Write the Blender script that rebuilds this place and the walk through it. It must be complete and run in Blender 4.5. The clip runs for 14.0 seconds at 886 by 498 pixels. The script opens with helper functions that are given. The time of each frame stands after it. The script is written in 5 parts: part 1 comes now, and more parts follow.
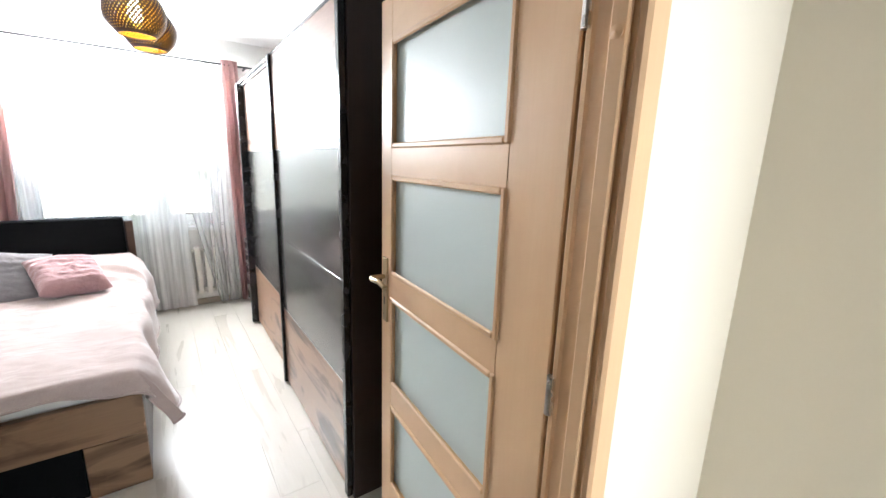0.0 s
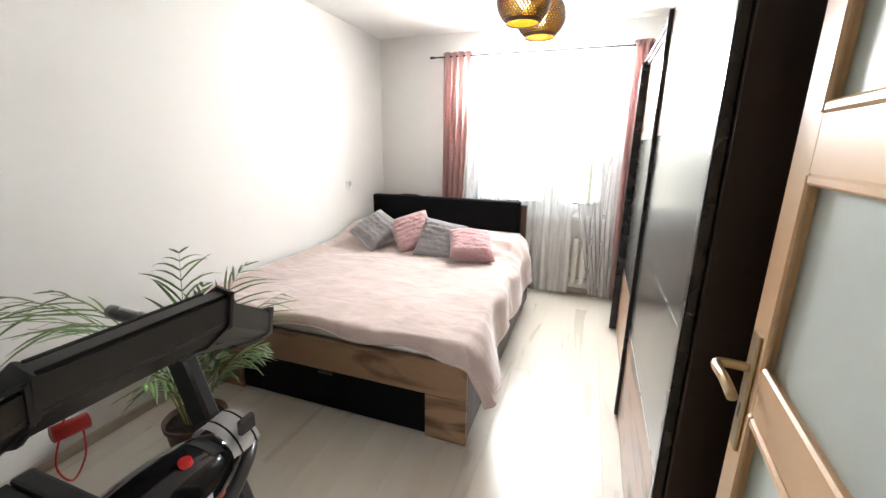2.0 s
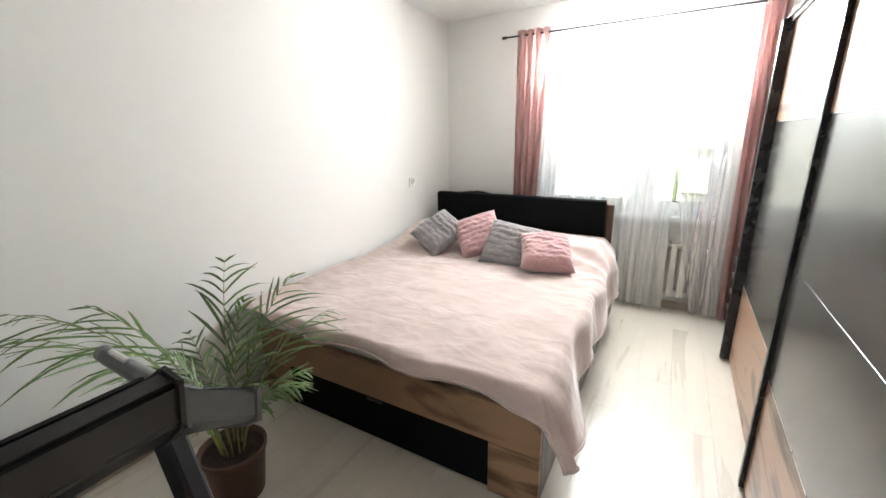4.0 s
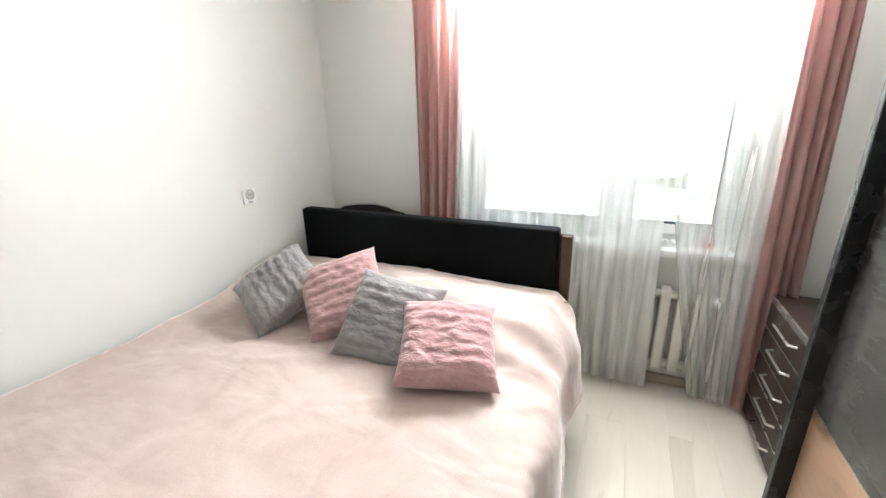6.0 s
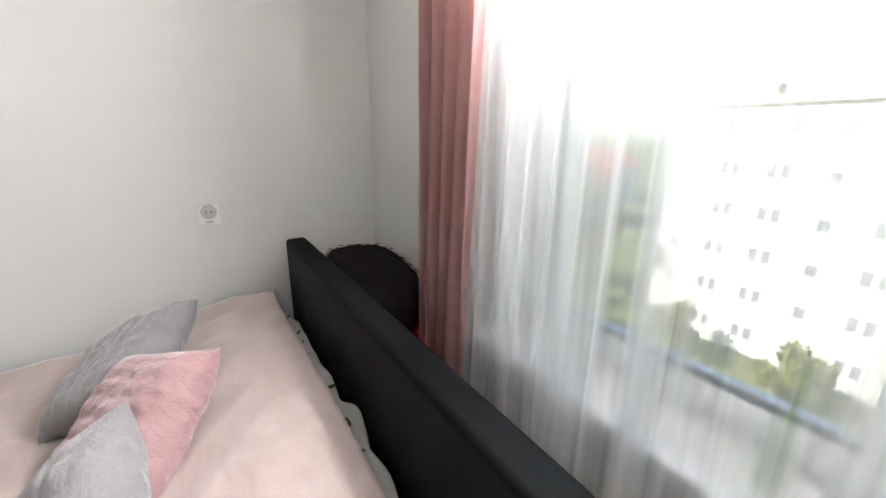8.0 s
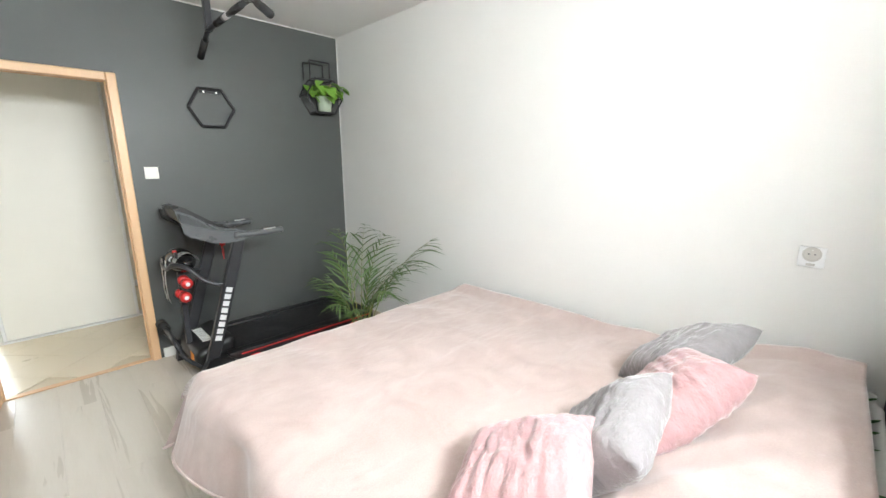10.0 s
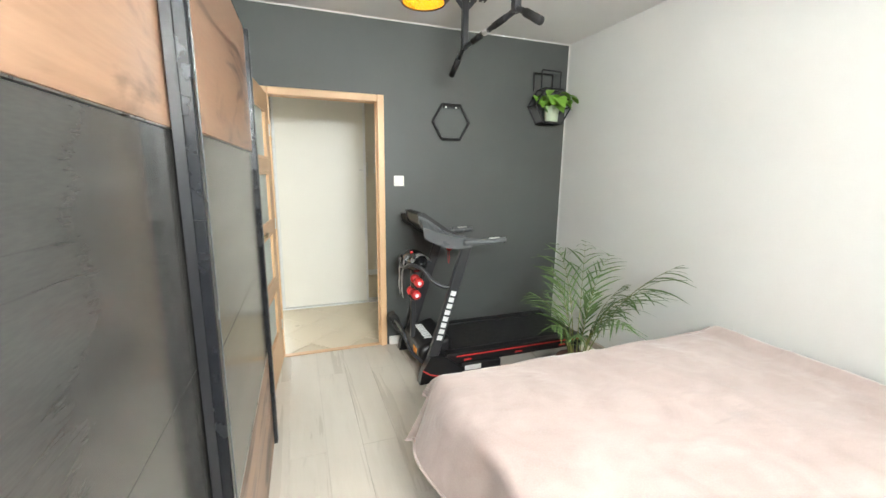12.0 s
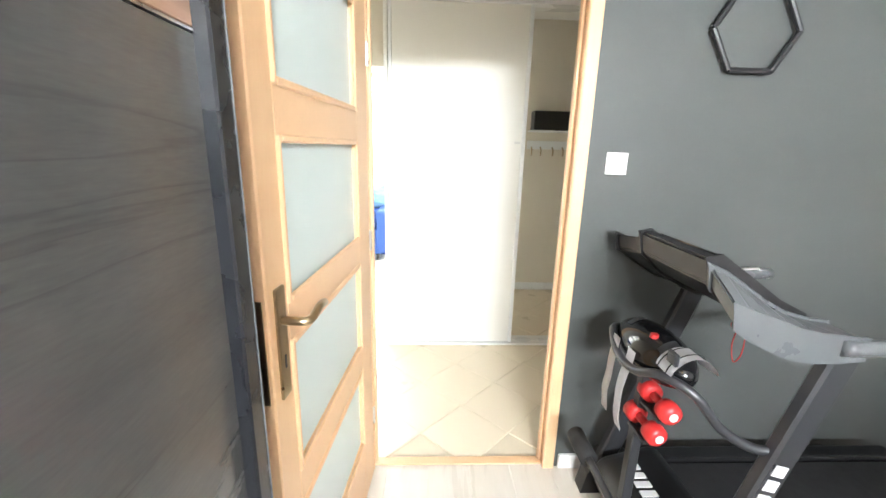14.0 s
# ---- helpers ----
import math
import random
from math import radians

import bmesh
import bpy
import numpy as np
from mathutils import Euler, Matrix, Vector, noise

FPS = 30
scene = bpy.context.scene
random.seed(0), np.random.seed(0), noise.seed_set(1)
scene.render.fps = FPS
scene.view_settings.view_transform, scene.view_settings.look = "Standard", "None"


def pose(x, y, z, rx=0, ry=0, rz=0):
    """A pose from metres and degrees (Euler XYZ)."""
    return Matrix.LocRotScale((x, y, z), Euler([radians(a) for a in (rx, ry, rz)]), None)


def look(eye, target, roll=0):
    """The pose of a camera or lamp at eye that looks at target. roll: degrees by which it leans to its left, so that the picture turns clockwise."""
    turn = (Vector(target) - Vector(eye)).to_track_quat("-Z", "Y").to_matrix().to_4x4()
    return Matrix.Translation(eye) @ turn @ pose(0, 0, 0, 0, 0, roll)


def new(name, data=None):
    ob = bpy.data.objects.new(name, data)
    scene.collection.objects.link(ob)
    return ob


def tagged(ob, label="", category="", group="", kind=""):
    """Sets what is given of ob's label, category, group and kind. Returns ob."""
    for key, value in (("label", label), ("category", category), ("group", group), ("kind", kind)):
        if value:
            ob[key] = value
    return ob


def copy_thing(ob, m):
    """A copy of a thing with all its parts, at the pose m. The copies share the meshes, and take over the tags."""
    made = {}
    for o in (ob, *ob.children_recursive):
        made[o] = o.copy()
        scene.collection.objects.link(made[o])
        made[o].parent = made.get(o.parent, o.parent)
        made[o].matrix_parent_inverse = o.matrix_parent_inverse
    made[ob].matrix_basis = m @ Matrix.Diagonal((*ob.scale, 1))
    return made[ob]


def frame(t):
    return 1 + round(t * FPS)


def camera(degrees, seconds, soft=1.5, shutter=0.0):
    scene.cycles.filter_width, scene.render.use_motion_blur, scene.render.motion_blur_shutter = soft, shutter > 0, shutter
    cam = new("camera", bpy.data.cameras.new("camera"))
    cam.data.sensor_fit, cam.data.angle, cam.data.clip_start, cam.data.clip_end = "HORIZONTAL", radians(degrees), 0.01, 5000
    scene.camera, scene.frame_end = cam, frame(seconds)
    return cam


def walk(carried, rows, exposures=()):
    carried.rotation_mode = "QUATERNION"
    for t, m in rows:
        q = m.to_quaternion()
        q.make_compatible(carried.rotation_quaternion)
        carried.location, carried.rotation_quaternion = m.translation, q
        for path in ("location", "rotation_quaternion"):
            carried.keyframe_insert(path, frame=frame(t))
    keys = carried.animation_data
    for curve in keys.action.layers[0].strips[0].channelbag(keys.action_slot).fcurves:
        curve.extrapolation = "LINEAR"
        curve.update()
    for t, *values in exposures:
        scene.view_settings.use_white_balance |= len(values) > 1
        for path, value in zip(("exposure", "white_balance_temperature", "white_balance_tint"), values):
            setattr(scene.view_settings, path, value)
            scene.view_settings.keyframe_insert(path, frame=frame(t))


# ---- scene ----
cam = camera(96.0, 14.0)
PATH = [
    (0, (1.97, -0.418, 1.526), (3.108, 1.172, 1.107), 1.9),
    (0.5, (2.124, -0.268, 1.503), (2.822, 1.55, 1.047), 2.5),
    (1, (2.202, -0.082, 1.508), (2.366, 1.852, 1.022), 2.4),
    (1.5, (2.228, -0.013, 1.51), (1.977, 1.907, 1.012), 2.0),
    (2, (2.291, 0.006, 1.517), (1.639, 1.829, 1.013), 0.7),
    (2.5, (2.312, 0.0, 1.511), (1.406, 1.712, 1.012), -0.3),
    (2.7, (2.32, 0.005, 1.506), (1.348, 1.681, 1.009), -0.6),
    (5, (2.0, 1.002, 1.53), (1.097, 2.681, 0.926), -1.4),
    (5.5, (1.981, 1.422, 1.513), (1.128, 3.114, 0.872), -1.5),
    (6, (1.958, 1.918, 1.508), (1.169, 3.651, 0.895), -1.2),
    (6.5, (2.021, 2.356, 1.474), (1.273, 4.127, 0.921), -0.6),
    (7, (2.079, 2.845, 1.49), (1.321, 4.616, 0.951), -0.3),
    (7.5, (2.009, 3.168, 1.499), (1.103, 4.877, 0.993), -0.3),
    (8, (1.939, 3.498, 1.454), (0.309, 4.515, 0.896), 0.5),
    (8.5, (1.871, 3.562, 1.447), (-0.034, 3.674, 0.849), 0.5),
    (9, (1.909, 3.619, 1.458), (0.066, 3.096, 0.886), 1.1),
    (11.3, (2.461, 3.489, 1.518), (1.626, 1.695, 1.23), -0.6),
    (11.5, (2.454, 3.466, 1.518), (1.65, 1.66, 1.216), -0.3),
    (12, (2.373, 3.258, 1.491), (1.702, 1.412, 1.115), 0.7),
    (12.5, (2.313, 2.92, 1.489), (1.826, 1.027, 1.067), 1.3),
    (13, (2.255, 2.495, 1.446), (1.994, 0.563, 1.001), 2.0),
    (13.5, (2.246, 2.086, 1.472), (2.101, 0.148, 0.999), 1.9),
    (14, (2.323, 1.571, 1.465), (2.236, -0.365, 0.971), 1.5),
]
EXPOSURES = [(0, 1.9, 6100, 9), (0.6, 2.0, 6350, 9), (1, 1.95, 6550, 10), (1.5, 1.8, 6600, 10), (2.7, 1.85, 6600, 10), (5, 1.55, 6450, 6), (6, 1.6, 6450, 5), (7, 1.8, 6350, 2), (7.5, 1.4, 6450, 2), (7.8, 1.0, 6450, 8),
             (8, 1.0, 6400, 10), (8.5, 1.1, 6350, 10), (9, 1.5, 6300, 6), (11.3, 1.75, 6400, 5), (12, 1.8, 6500, 4), (12.5, 2.1, 6600, 4), (13, 2.4, 6600, 5), (13.5, 2.55, 6500, 6), (14, 2.75, 6200, 8)]
walk(cam, [(t, look(eye, target, roll)) for t, eye, target, roll in PATH], EXPOSURES)
# ---- world, sun and lamps ----
def make_world():
    world = bpy.data.worlds.new("sky")
    scene.world = world
    world.use_nodes = True
    nt = world.node_tree
    nt.nodes.clear()
    sky = nt.nodes.new("ShaderNodeTexSky")
    sky.sky_type, sky.sun_disc = "NISHITA", False
    sky.sun_elevation, sky.sun_rotation = radians(38), radians(205)
    bg = nt.nodes.new("ShaderNodeBackground")
    bg.inputs["Strength"].default_value = SKY
    out = nt.nodes.new("ShaderNodeOutputWorld")
    nt.links.new(sky.outputs[0], bg.inputs["Color"])
    nt.links.new(bg.outputs[0], out.inputs["Surface"])
    lamp = bpy.data.lights.new("sun", "SUN")
    lamp.energy, lamp.angle, lamp.color = 4.8, radians(0.5), (1.0, 0.94, 0.86)
    ob = new("sun", lamp)
    ob.matrix_world = look((-8, -17, 15), (0, 0, 0))


def window_light():
    """Stands in for the sky's light at the head of the window opening."""
    lamp = bpy.data.lights.new("window_light", "AREA")
    lamp.shape, lamp.size, lamp.size_y, lamp.energy, lamp.color = "RECTANGLE", 1.40, 0.26, WINDOW_WATTS, (0.975, 0.985, 1.0)
    ob = new("window_light", lamp)
    lamp.spread = radians(150)
    ob.matrix_world = look((1.775, 4.36, 2.14), (1.95, 0.0, 1.35))


def living_window_light():
    """Stands in for the sky's light in the living room's wide window."""
    lamp = bpy.data.lights.new("living_window_light", "AREA")
    lamp.shape, lamp.size, lamp.size_y, lamp.energy, lamp.color = "RECTANGLE", 2.9, 1.8, LIVING_WATTS, (0.93, 0.97, 1.0)
    ob = new("living_window_light", lamp)
    ob.matrix_world = look((3.8, -6.17, 1.45), (3.4, 0.0, 1.25))


SKY, WINDOW_WATTS, LIVING_WATTS = 0.15, 68.0, 160.0
make_world()
window_light()
living_window_light()


# ---- materials ----
def socket_link(nt, a, b):
    nt.links.new(a, b)


def material(name, base, second=None, rough=0.5, metal=0.0, scale=6.0, fine=80.0, bump=0.15, stretch=(1, 1, 1), contrast=0.5, spec=0.5, sheen=0.0,
             emission=0.0, bump_distance=0.004, detail=5.0, distortion=0.0, rough_var=0.12):
    """A surface with stains at one scale and grain at another."""
    m = bpy.data.materials.new(name)
    m.use_nodes = True
    nt = m.node_tree
    bsdf = nt.nodes["Principled BSDF"]
    second = second or tuple(c * 0.86 for c in base)
    tc = nt.nodes.new("ShaderNodeTexCoord")
    mp = nt.nodes.new("ShaderNodeMapping")
    mp.inputs["Scale"].default_value = stretch
    info = nt.nodes.new("ShaderNodeObjectInfo")
    add = nt.nodes.new("ShaderNodeVectorMath")
    add.operation = "ADD"
    mul = nt.nodes.new("ShaderNodeVectorMath")
    mul.operation = "SCALE"
    mul.inputs[0].default_value = (7.0, 3.0, 5.0)
    socket_link(nt, info.outputs["Random"], mul.inputs["Scale"])
    socket_link(nt, tc.outputs["Object"], add.inputs[0])
    socket_link(nt, mul.outputs[0], add.inputs[1])
    socket_link(nt, add.outputs[0], mp.inputs["Vector"])
    big = nt.nodes.new("ShaderNodeTexNoise")
    big.inputs["Scale"].default_value = scale
    big.inputs["Detail"].default_value = detail
    big.inputs["Distortion"].default_value = distortion
    small = nt.nodes.new("ShaderNodeTexNoise")
    small.inputs["Scale"].default_value = fine
    small.inputs["Detail"].default_value = 3.0
    for n in (big, small):
        socket_link(nt, mp.outputs[0], n.inputs["Vector"])
    ramp = nt.nodes.new("ShaderNodeValToRGB")
    ramp.color_ramp.elements[0].position, ramp.color_ramp.elements[1].position = 0.5 - contrast / 2, 0.5 + contrast / 2
    ramp.color_ramp.elements[0].color, ramp.color_ramp.elements[1].color = (*second, 1), (*base, 1)
    mixer = nt.nodes.new("ShaderNodeMath")
    mixer.operation = "MULTIPLY_ADD"
    mixer.inputs[1].default_value = 0.3
    socket_link(nt, small.outputs["Fac"], mixer.inputs[0])
    scaled = nt.nodes.new("ShaderNodeMath")
    scaled.operation = "MULTIPLY"
    scaled.inputs[1].default_value = 0.7
    socket_link(nt, big.outputs["Fac"], scaled.inputs[0])
    socket_link(nt, scaled.outputs[0], mixer.inputs[2])
    socket_link(nt, mixer.outputs[0], ramp.inputs["Fac"])
    socket_link(nt, ramp.outputs["Color"], bsdf.inputs["Base Color"])
    rr = nt.nodes.new("ShaderNodeMapRange")
    rr.inputs["To Min"].default_value, rr.inputs["To Max"].default_value = max(0.02, rough - rough_var), min(1, rough + rough_var)
    socket_link(nt, big.outputs["Fac"], rr.inputs["Value"])
    socket_link(nt, rr.outputs[0], bsdf.inputs["Roughness"])
    bsdf.inputs["Metallic"].default_value = metal
    bsdf.inputs["Specular IOR Level"].default_value = spec
    if sheen:
        bsdf.inputs["Sheen Weight"].default_value = sheen
        bsdf.inputs["Sheen Roughness"].default_value = 0.4
    if emission:
        bsdf.inputs["Emission Color"].default_value = (*base, 1)
        bsdf.inputs["Emission Strength"].default_value = emission
    if bump:
        bp = nt.nodes.new("ShaderNodeBump")
        bp.inputs["Strength"].default_value, bp.inputs["Distance"].default_value = bump, bump_distance
        socket_link(nt, mixer.outputs[0], bp.inputs["Height"])
        socket_link(nt, bp.outputs[0], bsdf.inputs["Normal"])
    return m


def wood(name, light, dark, along="y", grain=1.0, rough=0.45, knots=True, contrast=0.35, bump=0.12, spec=0.4, knot=0.62, knot_from=0.50, knot_to=0.64):
    """Boards with streaks along one axis and dark cathedral figures."""
    st = {"x": (0.5, 7, 7), "y": (7, 0.5, 7), "z": (7, 7, 0.5)}[along]
    m = material(name, light, dark, rough, 0, 1.4 * grain, 22 * grain, bump, st, contrast, spec, bump_distance=0.002, detail=8, distortion=0.6)
    if knots:
        nt = m.node_tree
        bsdf = nt.nodes["Principled BSDF"]
        src = bsdf.inputs["Base Color"].links[0].from_socket
        tc = nt.nodes.new("ShaderNodeTexCoord")
        mp = nt.nodes.new("ShaderNodeMapping")
        mp.inputs["Scale"].default_value = {"x": (0.8, 3, 3), "y": (3, 0.8, 3), "z": (3, 3, 0.8)}[along]
        ns = nt.nodes.new("ShaderNodeTexNoise")
        ns.inputs["Scale"].default_value, ns.inputs["Detail"].default_value, ns.inputs["Distortion"].default_value = 1.7, 6, 1.6
        rp = nt.nodes.new("ShaderNodeValToRGB")
        rp.color_ramp.elements[0].position, rp.color_ramp.elements[1].position = knot_from, knot_to
        mx = nt.nodes.new("ShaderNodeMixRGB")
        mx.blend_type = "MULTIPLY"
        mx.inputs["Color2"].default_value = (*[max(0.0, d / max(l, 0.01)) * knot for l, d in zip(light, dark)], 1)
        socket_link(nt, tc.outputs["Object"], mp.inputs["Vector"])
        socket_link(nt, mp.outputs[0], ns.inputs["Vector"])
        socket_link(nt, ns.outputs["Fac"], rp.inputs["Fac"])
        socket_link(nt, rp.outputs["Color"], mx.inputs["Fac"])
        socket_link(nt, src, mx.inputs["Color1"])
        socket_link(nt, mx.outputs[0], bsdf.inputs["Base Color"])
    return m


def fur(name, light, dark, scale=16.0, bump=0.5, distance=0.012, rough=0.95):
    """Soft pile in short ridges."""
    m = material(name, light, dark, rough, 0, scale, scale * 9, bump, (1, 1.6, 1.6), 0.6, 0.1, sheen=0.5, bump_distance=distance, distortion=0.5)
    return m


def sheer_cloth(name, least=0.30, most=0.80):
    m = bpy.data.materials.new(name)
    m.use_nodes = True
    nt = m.node_tree
    nt.nodes.clear()
    out = nt.nodes.new("ShaderNodeOutputMaterial")
    clear = nt.nodes.new("ShaderNodeBsdfTransparent")
    diff = nt.nodes.new("ShaderNodeBsdfDiffuse")
    diff.inputs["Color"].default_value = (0.95, 0.955, 0.95, 1)
    lucent = nt.nodes.new("ShaderNodeBsdfTranslucent")
    lucent.inputs["Color"].default_value = (0.93, 0.94, 0.93, 1)
    weave = nt.nodes.new("ShaderNodeMixShader")
    weave.inputs[0].default_value = 0.42
    mix = nt.nodes.new("ShaderNodeMixShader")
    tc = nt.nodes.new("ShaderNodeTexCoord")
    mp = nt.nodes.new("ShaderNodeMapping")
    mp.inputs["Scale"].default_value = (17, 3, 0.35)
    ns = nt.nodes.new("ShaderNodeTexNoise")
    ns.inputs["Scale"].default_value, ns.inputs["Detail"].default_value = 1.0, 3
    rng = nt.nodes.new("ShaderNodeMapRange")
    rng.inputs["From Min"].default_value, rng.inputs["From Max"].default_value = 0.34, 0.66
    rng.inputs["To Min"].default_value, rng.inputs["To Max"].default_value = least, most
    socket_link(nt, tc.outputs["Object"], mp.inputs["Vector"])
    socket_link(nt, mp.outputs[0], ns.inputs["Vector"])
    socket_link(nt, ns.outputs["Fac"], rng.inputs["Value"])
    socket_link(nt, rng.outputs[0], mix.inputs[0])
    socket_link(nt, diff.outputs[0], weave.inputs[1])
    socket_link(nt, lucent.outputs[0], weave.inputs[2])
    socket_link(nt, clear.outputs[0], mix.inputs[1])
    socket_link(nt, weave.outputs[0], mix.inputs[2])
    socket_link(nt, mix.outputs[0], out.inputs["Surface"])
    return m


def pane_glass(name):
    m = bpy.data.materials.new(name)
    m.use_nodes = True
    nt = m.node_tree
    nt.nodes.clear()
    out = nt.nodes.new("ShaderNodeOutputMaterial")
    clear = nt.nodes.new("ShaderNodeBsdfTransparent")
    clear.inputs["Color"].default_value = (0.95, 0.97, 0.96, 1)
    gloss = nt.nodes.new("ShaderNodeBsdfGlossy")
    gloss.inputs["Roughness"].default_value = 0.02
    fres = nt.nodes.new("ShaderNodeFresnel")
    fres.inputs["IOR"].default_value = 1.3
    mix = nt.nodes.new("ShaderNodeMixShader")
    socket_link(nt, fres.outputs[0], mix.inputs[0])
    socket_link(nt, clear.outputs[0], mix.inputs[1])
    socket_link(nt, gloss.outputs[0], mix.inputs[2])
    socket_link(nt, mix.outputs[0], out.inputs["Surface"])
    return m


def glow(name, colour, strength):
    m = bpy.data.materials.new(name)
    m.use_nodes = True
    nt = m.node_tree
    nt.nodes.clear()
    out = nt.nodes.new("ShaderNodeOutputMaterial")
    e = nt.nodes.new("ShaderNodeEmission")
    e.inputs["Color"].default_value, e.inputs["Strength"].default_value = (*colour, 1), strength
    socket_link(nt, e.outputs[0], out.inputs["Surface"])
    return m


M_WHITE = material("white wall paint", (0.755, 0.75, 0.73), (0.72, 0.715, 0.69), 0.75, 0, 1.2, 160, 0.10, spec=0.25)
M_CEIL = material("white ceiling paint", (0.84, 0.83, 0.81), (0.80, 0.79, 0.77), 0.85, 0, 1.5, 120, 0.10, spec=0.2)
M_BLACK = material("charcoal wall paint", (0.082, 0.087, 0.084), (0.071, 0.076, 0.073), 0.42, 0, 1.6, 140, 0.12, spec=0.35)
M_CREAM = material("cream hall paint", (0.78, 0.72, 0.61), (0.75, 0.69, 0.58), 0.7, 0, 1.2, 140, 0.10, spec=0.25)
M_PLANK = wood("whitewashed oak laminate", (0.70, 0.655, 0.585), (0.60, 0.55, 0.475), "y", 1.0, 0.30, True, 0.6, 0.05, 0.5, 0.66, 0.55, 0.70)
M_JOINT = material("floor joint", (0.66, 0.605, 0.525), rough=0.8, bump=0)
M_TILE = material("beige stoneware tile", (0.75, 0.665, 0.52), (0.735, 0.645, 0.50), 0.32, 0, 3.5, 60, 0.06, contrast=0.6)
M_GROUT = material("pale grout", (0.72, 0.635, 0.495), rough=0.9, bump=0.1)
M_BEECH = wood("beech veneer", (0.75, 0.50, 0.295), (0.69, 0.44, 0.245), "z", 1.2, 0.38, False, 0.5, 0.05, 0.45)
M_BEECH_X = wood("beech veneer crosswise", (0.75, 0.50, 0.295), (0.69, 0.44, 0.245), "y", 1.2, 0.38, False, 0.5, 0.05, 0.45)
M_FROST = material("frosted glass", (0.62, 0.70, 0.68), (0.58, 0.66, 0.645), 0.42, 0, 2, 200, 0.05, spec=0.6)
M_OAK = wood("rustic oak veneer", (0.45, 0.285, 0.19), (0.27, 0.155, 0.10), "y", 0.9, 0.34, True, 0.6, 0.06, 0.5, 0.42, 0.52, 0.66)
M_OAK_X = wood("rustic oak veneer crosswise", (0.31, 0.185, 0.105), (0.17, 0.095, 0.05), "x", 0.9, 0.5, True, 0.7, 0.08)
M_SLATE = material("dark slate laminate", (0.080, 0.077, 0.072), (0.047, 0.046, 0.044), 0.20, 0, 2.4, 120, 0.02, (1, 0.35, 2.4), 0.5, 0.7, bump_distance=0.001, distortion=1.5, rough_var=0.05)
M_BROWN = wood("brown oak veneer", (0.105, 0.055, 0.034), (0.06, 0.032, 0.02), "x", 1.2, 0.5, False, 0.5, 0.08)
M_WENGE = wood("wenge veneer", (0.038, 0.020, 0.014), (0.018, 0.010, 0.008), "z", 1.6, 0.4, False, 0.6, 0.08)
M_BLKMETAL = material("black lacquered metal", (0.018, 0.018, 0.020), rough=0.34, scale=12, bump=0.05)
M_SATIN = material("satin anodised profile", (0.014, 0.015, 0.018), rough=0.26, metal=0.15, scale=10, bump=0.03)
M_ALU = material("brushed aluminium", (0.78, 0.77, 0.75), rough=0.3, metal=1.0, scale=20, fine=200, bump=0.05)
M_BRASS = material("aged brass", (0.46, 0.36, 0.22), (0.36, 0.28, 0.17), 0.32, 1.0, 14, 90, 0.06)
M_LEATHER = material("black leatherette", (0.006, 0.0065, 0.007), (0.0045, 0.005, 0.0055), 0.55, 0, 6, 260, 0.2, spec=0.05, bump_distance=0.002)
M_SPREAD = material("pale pink fleece", (0.53, 0.435, 0.405), (0.43, 0.34, 0.31), 0.95, 0, 4.2, 190, 0.4, contrast=0.30, spec=0.1, sheen=0.6, bump_distance=0.005, distortion=1.2)
M_SHEET = material("white cotton", (0.80, 0.79, 0.75), (0.74, 0.73, 0.69), 0.9, 0, 7, 240, 0.4, spec=0.1)
M_LEAFPRINT = material("printed green leaf", (0.09, 0.21, 0.06), (0.05, 0.13, 0.035), 0.9, 0, 12, 80, 0.1)
M_PINKFUR = fur("pink plush", (0.46, 0.29, 0.295), (0.37, 0.22, 0.225))
M_GREYFUR = fur("grey plush", (0.29, 0.27, 0.275), (0.22, 0.205, 0.21))
M_BROWNFUR = material("dark brown shag", (0.026, 0.021, 0.021), (0.012, 0.010, 0.010), 1.0, 0, 18, 120, 0.8, spec=0.02, bump_distance=0.03)
M_RED = material("red blanket", (0.55, 0.03, 0.02), (0.40, 0.02, 0.015), 0.9, 0, 9, 160, 0.5, sheen=0.3)
M_ORANGE = material("orange print", (0.85, 0.36, 0.06), (0.75, 0.22, 0.04), 0.9, 0, 14, 160, 0.3)
M_CURTAIN = material("dusty pink velvet", (0.56, 0.385, 0.365), (0.48, 0.315, 0.30), 0.75, 0, 5, 220, 0.25, (1, 1, 0.3), 0.6, 0.2, sheen=0.4)
def let_through(m, share, colour):
    """Mixes light that passes through the cloth into a material."""
    nt = m.node_tree
    out = nt.nodes["Material Output"]
    lucent = nt.nodes.new("ShaderNodeBsdfTranslucent")
    lucent.inputs["Color"].default_value = (*colour, 1)
    mix = nt.nodes.new("ShaderNodeMixShader")
    mix.inputs[0].default_value = share
    socket_link(nt, nt.nodes["Principled BSDF"].outputs[0], mix.inputs[1])
    socket_link(nt, lucent.outputs[0], mix.inputs[2])
    socket_link(nt, mix.outputs[0], out.inputs["Surface"])


